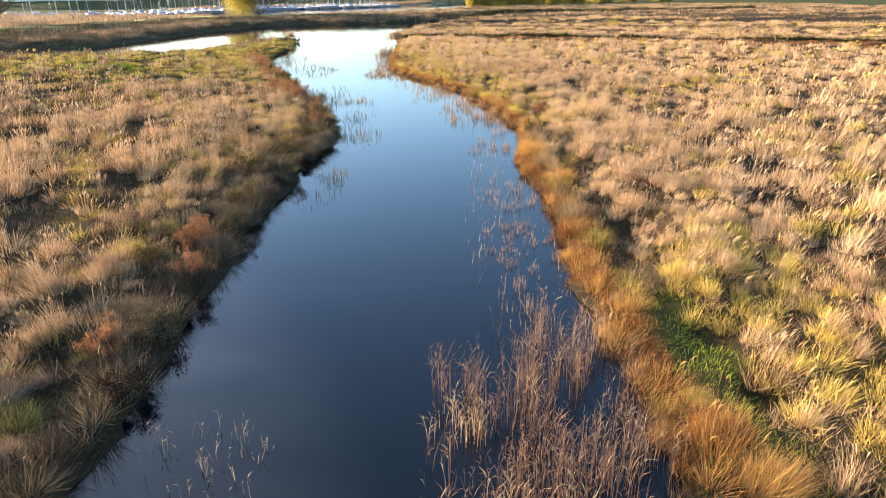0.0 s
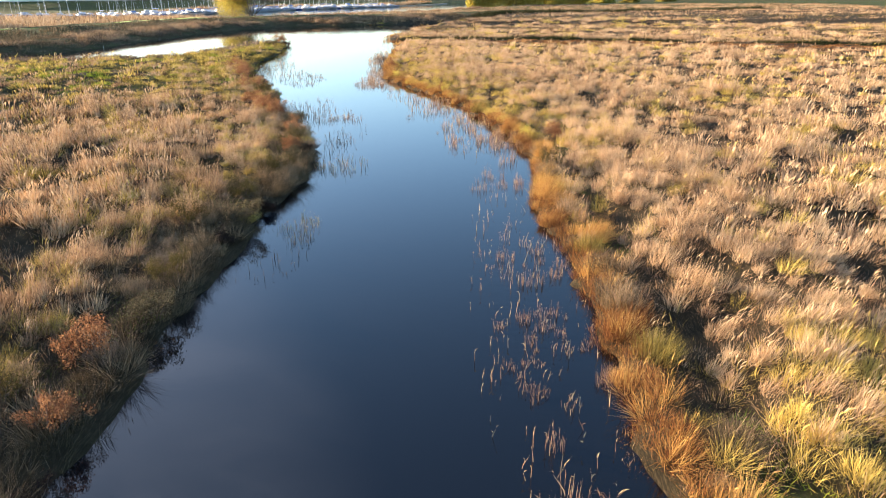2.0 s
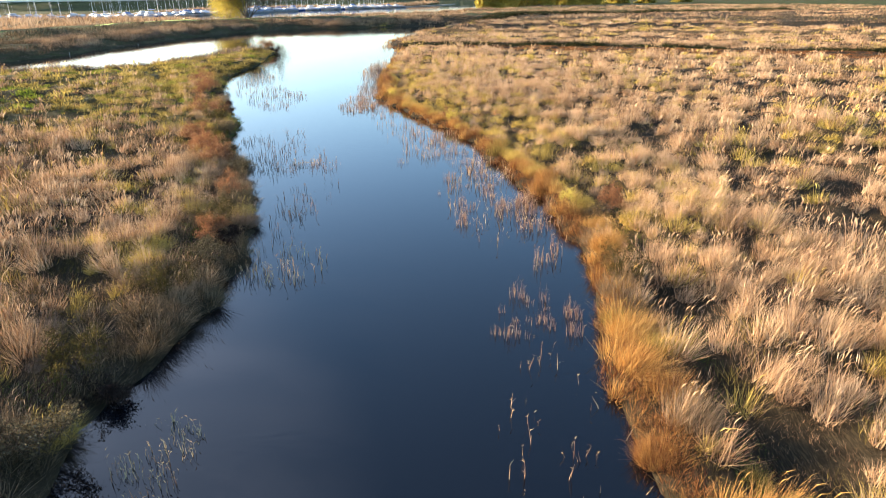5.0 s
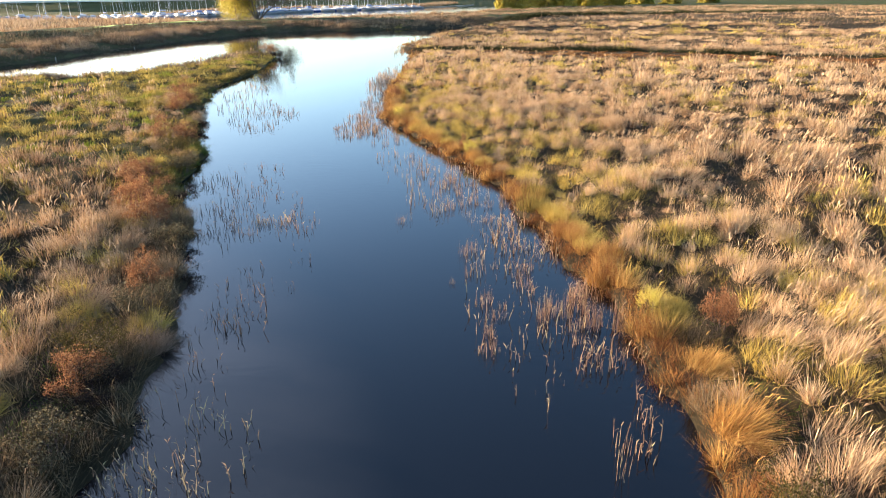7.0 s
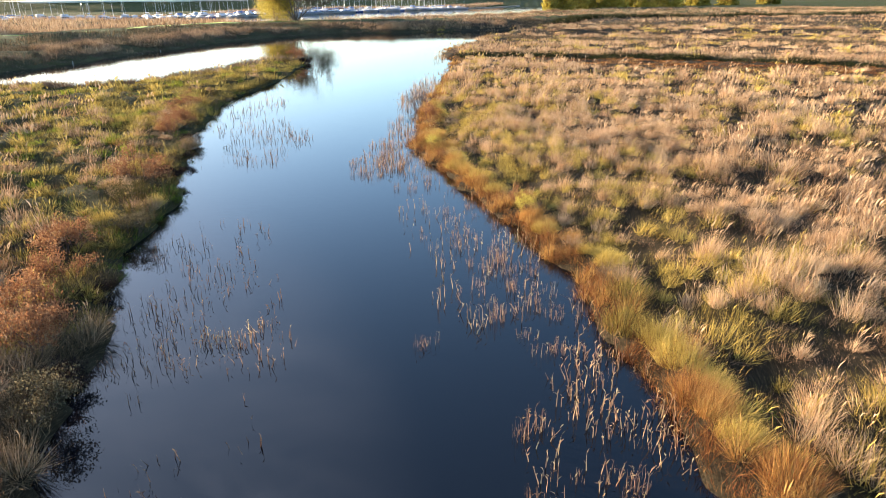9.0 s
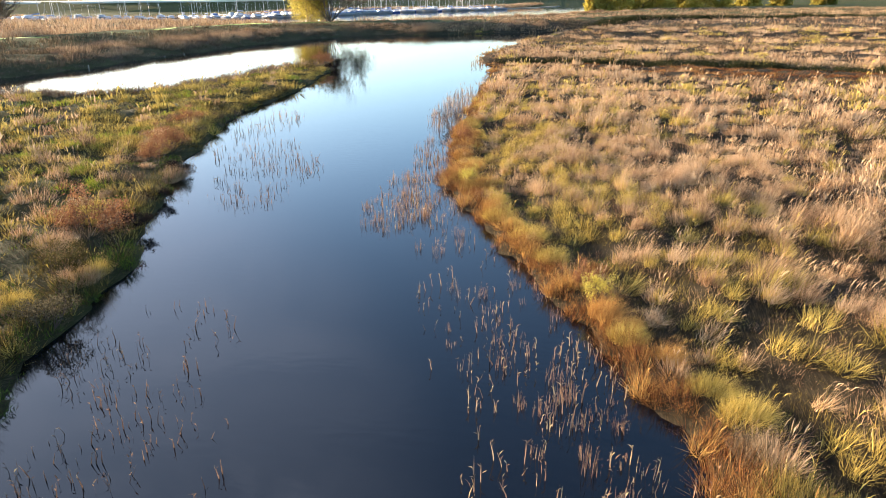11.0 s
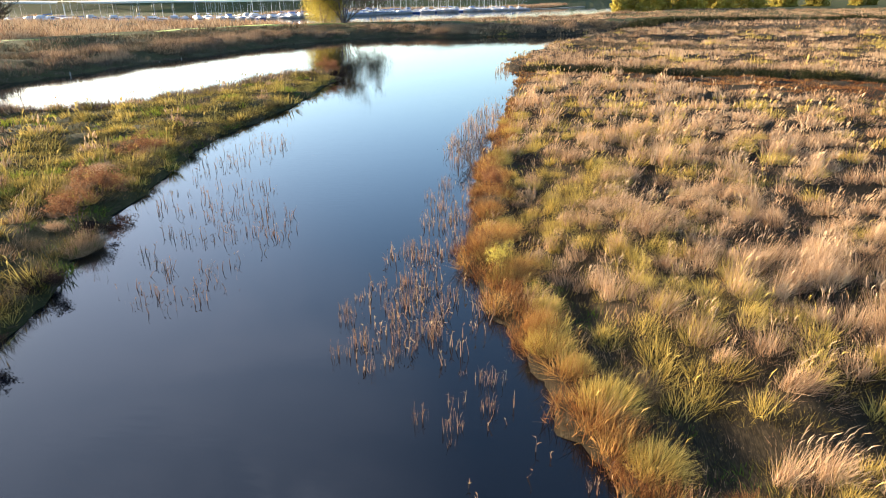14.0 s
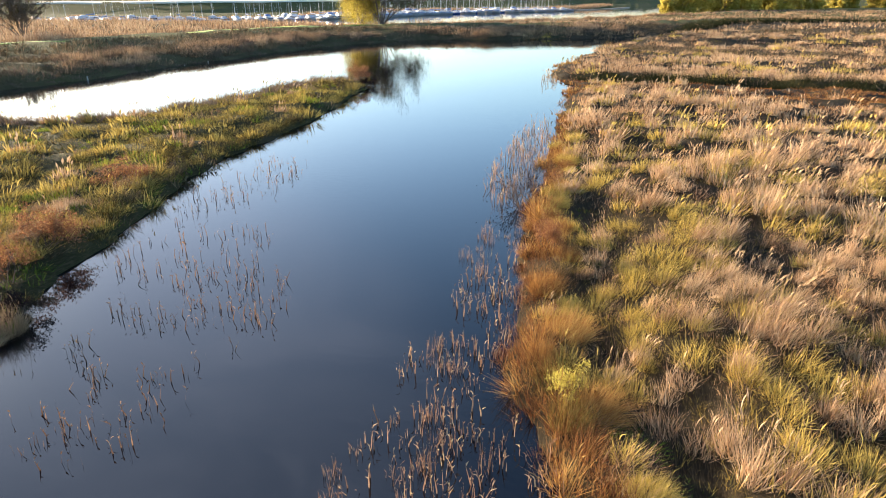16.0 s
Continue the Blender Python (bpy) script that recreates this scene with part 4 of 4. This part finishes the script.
SHRUB_KINDS = {
    "rust": ([shrub_meshes(s, 1.0, 1.0, RUST_LEAF, 0.6, 55, 0.052) for s in (1, 2, 3)], "rust-red leafy bramble bush on the creek bank"),
    "dark": ([shrub_meshes(s, 1.0, 0.7, DARK_LEAF, 0.5, 45, 0.06) for s in (4, 5)], "dark bramble hanging over the water's edge"),
    "olive": ([shrub_meshes(s, 1.0, 1.0, OLIVE_LEAF, 0.5, 45, 0.05) for s in (6, 7)], "olive brown leafy shrub on the bank"),
    "brown": ([shrub_meshes(s, 1.0, 0.9, BROWN_LEAF, 0.5, 55, 0.05) for s in (11, 12, 13)], "withered olive-grey bush with tangled twigs at the waterside"),
    "yellow": ([shrub_meshes(8, 1.0, 1.2, YELLOW_LEAF, 0.7, 22, 0.07)], "small yellow-leaved willow sapling at the bank"),
    "bare": ([shrub_meshes(s, 1.0, 1.1, DARK_LEAF, 0.4, 3, 0.06, 16) for s in (9, 10)], "leafless dark twiggy shrub leaning over the creek")}
SHRUBS = [("rust", -10.7, 26.0, 0.9, 1.1), ("rust", -10.2, 16.5, 0.6, 0.9), ("rust", -16.9, 69.8, 1.2, 1.2), ("rust", -15.6, 66.3, 1.3, 1.4), ("rust", -21.8, 83.6, 1.7, 1.5),
          ("rust", -27.6, 99.3, 1.5, 1.3), ("rust", -18.6, 73.0, 1.4, 1.3), ("rust", -31.0, 108.5, 1.5, 1.2), ("rust", -26.0, 95.8, 1.2, 1.2), ("rust", -10.4, 52.3, 0.9, 0.9),
          ("rust", -11.6, 58.8, 0.8, 1.0), ("rust", -35.3, 155.0, 1.8, 1.5), ("rust", 8.6, 56.2, 0.7, 1.3), ("yellow", 6.5, 57.2, 0.45, 0.6), ("yellow", 0.6, 79.6, 0.6, 0.7),
          ("yellow", -5.6, 93.6, 0.5, 0.7), ("bare", -8.9, 110.6, 1.6, 1.3), ("bare", -8.6, 113.2, 1.2, 1.2), ("dark", -9.0, 19.9, 0.8, 0.8), ("dark", -8.9, 14.8, 0.8, 0.8),
          ("dark", -9.2, 40.7, 0.9, 0.9), ("dark", -12.6, 63.8, 0.9, 0.9), ("dark", -15.2, 69.3, 0.9, 0.8), ("dark", -21.9, 89.2, 0.9, 0.8), ("dark", -24.0, 94.4, 1.0, 0.9),
          ("olive", -10.3, 41.7, 1.0, 1.1), ("olive", -10.1, 31.0, 0.9, 1.0), ("olive", -10.0, 46.5, 0.9, 1.1), ("olive", -10.6, 53.5, 1.0, 1.1), ("olive", -19.4, 78.5, 1.1, 1.1),
          ("olive", -31.2, 113.0, 1.1, 1.0), ("olive", -34.2, 146.0, 1.4, 1.1), ("dark", -33.6, 153.4, 1.2, 1.3), ("olive", 7.0, 47.5, 0.8, 1.2), ("rust", 0.2, 80.6, 0.5, 0.8), ("rust", -7.2, 104.0, 0.7, 1.1),
          ("rust", -14.0, 64.9, 1.2, 1.4), ("brown", -12.3, 62.4, 1.1, 1.2), ("brown", -10.5, 56.6, 0.9, 1.0),
          ("dark", -9.4, 52.0, 0.9, 0.8), ("brown", -9.2, 49.3, 1.0, 1.0), ("brown", -9.7, 38.2, 1.1, 1.0),
          ("dark", -9.6, 35.6, 0.9, 0.8), ("brown", -9.8, 28.4, 1.0, 1.0), ("rust", -9.7, 22.2, 0.7, 0.9), ("brown", -9.4, 18.0, 0.9, 0.9),
          ("olive", -11.6, 36.5, 1.0, 1.0), ("olive", -11.4, 23.0, 0.9, 0.9), ("brown", -17.2, 75.3, 1.0, 1.0), ("dark", -20.4, 84.6, 0.9, 0.8)]
for i, (kind, x, y, r, h) in enumerate(SHRUBS):
    meshes, label = SHRUB_KINDS[kind]
    branches, foliage = meshes[i % len(meshes)]
    bush = new("shrub")
    bush.matrix_world = pose(x, y, max(0.0, float(on_ground([x], [y])[0])), 0, 0, 47 * i) @ Matrix.Diagonal((r, r, h, 1))
    tagged(bush, label, "shrub", kind + " shrubs along the creek")
    part("twig_frame", branches, bush, "dark thin twigs")
    part("foliage", foliage, bush)


def tree(x, y, height, spread, trunk, leaf, per, size, tone, label, seed, stems=3, up=0.05, droop=0.0, depth=3):
    rnd = random.Random(seed)
    out, tips = [], []
    for i in range(stems):
        a = 6.283 * i / stems + rnd.uniform(-0.5, 0.5)
        limbs(rnd, Vector((math.cos(a) * trunk * 0.6, math.sin(a) * trunk * 0.6, -0.3)), Vector((math.cos(a) * spread / height, math.sin(a) * spread / height, 1)),
              height * rnd.uniform(0.5, 0.62), trunk, depth, 0.5, up, out, tips, 0.045)
    v, f = tubes(out, 3)
    k = height / max(v[:, 2])
    v = v * k
    tips = [p * k for p in tips]
    ob = new("tree")
    ob.location = (x, y, float(on_ground([x], [y])[0]))
    tagged(ob, label, "tree")
    part("trunk", mesh_of("trunk", v, f, BARK), ob)
    if per:
        hung = [p - Vector((0, 0, rnd.uniform(0, droop))) for p in tips] + [p - Vector((0, 0, rnd.uniform(0, 2.2 * droop))) for p in tips] if droop else tips
        part("crown", leaf_cloud(hung, per, (spread * 0.06, spread * 0.06, height * 0.05), size, tone, leaf, "crown"), ob)
    return ob


tree(-81.5, 274, 17, 9, 0.30, YELLOW_LEAF, 8, 0.28, 0.3, "yellow autumn willow on the levee beside the marina", 21, 6, 0.0, 4.0)
tree(-73.5, 271, 22, 10, 0.36, OLIVE_LEAF, 6, 0.3, 0.5, "large multi-stemmed tree, almost bare, on the levee", 22, 9, 0.05)
tree(-134, 201, 14, 7, 0.24, OLIVE_LEAF, 2, 0.2, 0.4, "bare spreading multi-stemmed willow on the far bank", 23, 9, 0.05)
for i, (x, y, h, w, t) in enumerate([(24, 456, 13, 8, 0.5), (36, 462, 15, 9, 0.6), (50, 466, 11, 8, 0.35), (62, 474, 13, 8, 0.65), (78, 486, 12, 9, 0.6), (96, 500, 11, 9, 0.5), (122, 522, 10, 8, 0.4),
                                     (150, 545, 11, 9, 0.2), (185, 565, 12, 9, 0.2)]):
    tree(x, y, h, w, 0.3, YELLOW_LEAF, 15, 1.05, t, "round yellow autumn willow at the edge of the marsh", 30 + i, 4, 0.0, 5.5, 2)


def marker_post(x, y, height):
    v, f = tubes([[(Vector((0, 0, -0.4)), 0.09), (Vector((0, 0, height * 0.6)), 0.085), (Vector((0.02, 0, height)), 0.08)]], 8)
    ob = new("marker_post", mesh_of("marker_post", v, f, TIMBER))
    ob.location = (x, y, float(on_ground([x], [y])[0]))
    return tagged(ob, "short weathered timber post at the far bank", "post", "posts along the far bank")


for x, y in ((-72.5, 151.5), (-71.5, 171.0), (-70.5, 176.0)):
    marker_post(x, y, 0.55)

# ---- the marina on the river ----
def loft(rings, close=True):
    """Skins a row of equal rings of points."""
    n = len(rings[0])
    v = [p for r in rings for p in r]
    f = [(i * n + k, i * n + (k + 1) % n, (i + 1) * n + (k + 1) % n, (i + 1) * n + k) for i in range(len(rings) - 1) for k in range(n if close else n - 1)]
    return np.array(v, float), np.array(f)


def rounded_box(x0, x1, w0, w1, z0, z1, slope=0.25):
    """A cabin: tapered sides and raked ends, with a crowned roof."""
    rings = []
    for s, inset, z in ((0, 0, z0), (1, slope * 0.4, z0 + (z1 - z0) * 0.7), (2, slope, z1), (3, slope + 0.35, z1 + 0.07)):
        k = 1 - 0.18 * s / 3 - (0.35 if s == 3 else 0)
        rings.append([(x0 + inset, -w0 * k, z), (x1 - inset, -w1 * k, z), (x1 - inset, w1 * k, z), (x0 + inset, w0 * k, z)])
    v, f = loft(rings)
    top = len(v) - 4
    return v, np.vstack([f, [[top, top + 1, top + 2, top + 3]]])


def hull_mesh(length, beam, freeboard, material, transom=0.75):
    rings = []
    for s in np.linspace(0, 1, 8):
        half = beam / 2 * (transom + (1 - transom) * math.sin(min(1, s / 0.45) * math.pi / 2)) * (1 - max(0, (s - 0.5) / 0.5) ** 2.2) + 0.02
        z = freeboard * (1 + 0.28 * s * s)
        x = length * (s - 0.5)
        rings.append([(x + 0.25 * s, -half, z), (x, -half * 0.86, z * 0.4), (x - 0.2 * s, -half * 0.45, -0.35), (x - 0.2 * s, half * 0.45, -0.35), (x, half * 0.86, z * 0.4), (x + 0.25 * s, half, z)])
    v, f = loft(rings)
    return mesh_of("hull", v, np.vstack([f, [[0, 5, 4, 1], [1, 4, 3, 2]]]), material)


def stripe_mesh(length, beam, freeboard, material, transom=0.75):
    """A band that runs round the hull just under its deck."""
    left, right = [], []
    for s in np.linspace(0, 1, 8):
        half = beam / 2 * (transom + (1 - transom) * math.sin(min(1, s / 0.45) * math.pi / 2)) * (1 - max(0, (s - 0.5) / 0.5) ** 2.2) + 0.05
        z = freeboard * (1 + 0.28 * s * s)
        x = length * (s - 0.5) + 0.22 * s
        for side, rings in ((-1, left), (1, right)):
            rings.append([(x, side * half, z * 0.92), (x, side * half * 0.985, z * 0.72), (x, side * half * 0.9, z * 0.72), (x, side * half * 0.9, z * 0.92)])
    v, f = loft(left)
    w, g = loft(right)
    return mesh_of("stripe", np.vstack([v, w]), np.vstack([f, g + len(v)]), material)


def pole_mesh(name, a, b, r0, r1, material):
    v, f = tubes([[(Vector(a), r0), ((Vector(a) + Vector(b)) / 2, (r0 + r1) / 2), (Vector(b), r1)]], 6)
    return mesh_of(name, v, f, material)


def box_mesh(name, x0, x1, y0, y1, z0, z1, material):
    v, f = loft([[(x0, y0, z0), (x1, y0, z0), (x1, y1, z0), (x0, y1, z0)], [(x0, y0, z1), (x1, y0, z1), (x1, y1, z1), (x0, y1, z1)]])
    return mesh_of(name, v, np.vstack([f, [[4, 5, 6, 7]], [[3, 2, 1, 0]]]), material)


def sailing_boat(length, hull_material, cover_material, label):
    ob = tagged(new("sailing_boat"), label, "boat", "boats moored in the marina")
    beam, free = length * 0.32, length * 0.105
    part("hull", hull_mesh(length, beam, free, hull_material), ob)
    v, f = rounded_box(-length * 0.16, length * 0.2, beam * 0.3, beam * 0.2, free, free + 0.55)
    cabin = part("cabin", mesh_of("cabin", v, f, HULL), ob)
    for s in (-1, 1):
        part("window", box_mesh("window", -length * 0.1, length * 0.1, s * beam * 0.27 - 0.02, s * beam * 0.27 + 0.02, free + 0.14, free + 0.36, GLASS), cabin)
    part("stripe", stripe_mesh(length, beam, free, COVER if hull_material is HULL else HULL), ob, "coloured band along the hull")
    mast = part("mast", pole_mesh("mast", (length * 0.08, 0, free), (length * 0.08, 0, length * 1.35), 0.09, 0.06, ALLOY), ob)
    part("boom", pole_mesh("boom", (length * 0.07, 0, free + 1.3), (-length * 0.32, 0, free + 1.25), 0.2, 0.14, cover_material), ob, "furled sail under its cover")
    part("spreader", pole_mesh("spreader", (length * 0.08, -beam * 0.3, length * 0.75), (length * 0.08, beam * 0.3, length * 0.75), 0.03, 0.03, ALLOY), mast)
    for end in ((length * 0.5, 0, free * 1.3), (-length * 0.48, 0, free)):
        part("stay", pole_mesh("stay", (length * 0.08, 0, length * 1.33), end, 0.018, 0.018, ALLOY), mast)
    return ob


def motor_cruiser(length, hull_material, label, canvas=False):
    ob = tagged(new("motor_cruiser"), label, "boat", "boats moored in the marina")
    beam, free = length * 0.34, length * 0.13
    part("hull", hull_mesh(length, beam, free, hull_material, 0.9), ob)
    v, f = rounded_box(-length * 0.3, length * 0.26, beam * 0.42, beam * 0.28, free, free + 1.1, 0.7)
    cabin = part("cabin", mesh_of("cabin", v, f, HULL), ob)
    for s in (-1, 1):
        for i in range(3):
            x = -length * 0.2 + i * length * 0.13
            part("window", box_mesh("window", x, x + length * 0.1, s * beam * 0.375 - 0.03, s * beam * 0.375 + 0.03, free + 0.35, free + 0.85, GLASS), cabin)
    v, f = rounded_box(-length * 0.28, length * 0.02, beam * 0.34, beam * 0.3, free + 1.15, free + 2.0, 0.35)
    part("canopy", mesh_of("canopy", v, f, COVER if canvas else HULL), ob, "blue canvas canopy" if canvas else "")
    part("stripe", stripe_mesh(length, beam, free, GLASS if hull_material is HULL else HULL, 0.9), ob, "dark band along the hull")
    part("rail", pole_mesh("rail", (length * 0.2, 0, free + 0.9), (length * 0.5, 0, free * 1.3 + 0.6), 0.03, 0.03, ALLOY), ob)
    return ob


KINDS = [sailing_boat(11, HULL, COVER, "white sailing boat with a bare mast moored in the marina"),
         sailing_boat(13, HULL, HULL, "white sailing yacht with a tall bare mast"),
         motor_cruiser(12.5, HULL, "white motor cruiser moored behind the reeds"),
         sailing_boat(10.5, HULL_BLUE, COVER, "navy hulled sailing boat with a bare mast"),
         motor_cruiser(11, HULL, "white motor boat with a blue canvas canopy", True),
         motor_cruiser(12, HULL_BLUE, "dark hulled motor cruiser at the pontoon")]
first = [True] * len(KINDS)


def moor(kind, x, y, heading):
    k = rnd.uniform(0.75, 1.15)
    m = pose(x, y, 0, 0, 0, heading) @ Matrix.Diagonal((k, k, k * rnd.uniform(0.85, 1.15), 1))
    if first[kind]:
        first[kind] = False
        KINDS[kind].matrix_basis = m
    else:
        copy_thing(KINDS[kind], m)


QUAY = smooth([(-262, 322), (-225, 323), (-188, 328), (-160, 348), (-138, 376), (-122, 408), (-108, 444), (-90, 474), (-64, 502), (-36, 534), (-8, 580), (12, 640)], 8)
rnd = random.Random(5)
seg = np.diff(QUAY, axis=0)
run = np.concatenate([[0], np.cumsum(np.hypot(seg[:, 0], seg[:, 1]))])
for row, (off, gap) in enumerate(((0.0, 4.6), (17.0, 5.5))):
    s = 2.0
    while s < run[-1] - 2:
        x, y = np.interp(s, run, QUAY[:, 0]), np.interp(s, run, QUAY[:, 1])
        x2, y2 = np.interp(s + 1, run, QUAY[:, 0]), np.interp(s + 1, run, QUAY[:, 1])
        tx, ty = x2 - x, y2 - y
        if x > -34:
            break
        left = s < 95
        kind = rnd.choice([2, 2, 4, 2, 0, 5] if left and row == 0 else [0, 0, 1, 1, 3, 2, 0, 1, 4])
        moor(kind, x - ty * off + rnd.uniform(-0.6, 0.6), y + tx * off + rnd.uniform(-0.8, 0.8), math.degrees(math.atan2(ty, tx)) + (-90 if row == 0 else 90) + rnd.uniform(-5, 5) + (75 if left and row == 0 else 0))
        s += gap * rnd.uniform(0.85, 1.3) * (1.6 if left and row == 0 else 1)


def ribbon(name, line, width, z, material, lift=None, thick=0.3):
    t = np.gradient(line, axis=0)
    n = np.stack([-t[:, 1], t[:, 0]], 1) / np.hypot(t[:, 0], t[:, 1])[:, None]
    a, b = line - n * width / 2, line + n * width / 2
    za, zb = (np.full(len(line), z), np.full(len(line), z)) if lift is None else (ground_height(a[:, 0], a[:, 1]) + lift, ground_height(b[:, 0], b[:, 1]) + lift)
    rings = [[(a[i, 0], a[i, 1], za[i] - thick), (b[i, 0], b[i, 1], zb[i] - thick), (b[i, 0], b[i, 1], zb[i]), (a[i, 0], a[i, 1], za[i])] for i in range(len(line))]
    v, f = loft(rings)
    return mesh_of(name, v, f, material)


n = np.stack([-np.gradient(QUAY, axis=0)[:, 1], np.gradient(QUAY, axis=0)[:, 0]], 1)
n = n / np.hypot(n[:, 0], n[:, 1])[:, None]
tagged(new("pontoon", ribbon("pontoon", QUAY + n * 7.5, 2.0, 0.5, TIMBER, None, 0.4)), "long grey timber pontoon between the moored boats", "pontoon")
GRAVEL = solid("pale_gravel_path", (0.52, 0.47, 0.36), 0.95, vary=0.15, scale=3)
MOWN = solid("mown_green_path", (0.20, 0.26, 0.06), 0.95, vary=0.25, scale=1.5)
dn = np.stack([-np.gradient(DIKE, axis=0)[:, 1], np.gradient(DIKE, axis=0)[:, 0]], 1)
dn = dn / np.hypot(dn[:, 0], dn[:, 1])[:, None]
tagged(new("road", ribbon("road", DIKE - dn * 11, 4.5, 0, GRAVEL, 0.12, 0.3)), "pale narrow road along the grassy river dike", "road", kind="structure")
tagged(new("path", ribbon("path", LEVEE[:-12], 1.6, 0, MOWN, 0.1, 0.25)), "mown green footpath along the levee", "path", kind="structure")

# reeds at the foot of the dike and low hedge behind the boats
hx, hy = [], []
for off in (22, 26, 30):
    line = QUAY + n * off
    k = np.arange(0, len(line) - 1, 0.5)
    hx.append(np.interp(k, np.arange(len(line)), line[:, 0])), hy.append(np.interp(k, np.arange(len(line)), line[:, 1]))
hx, hy = np.concatenate(hx), np.concatenate(hy)
hz = np.maximum(ground_height(hx, hy), 0)
sets = tuft_field(hx, hy, hz, 40, 1.5 + 1.2 * vnoise(hx, hy, 12, 50), np.full(len(hx), 2.2), np.full(len(hx), 0.35), np.clip(0.3 + 0.5 * vnoise(hx, hy, 9, 51), 0, 1), np.full(len(hx), 0.5))
tagged(new("riverside_reeds", joined("riverside_reeds", sets, MEADOW)), "belt of brown reeds behind the moored boats", "reeds", kind="stuff")
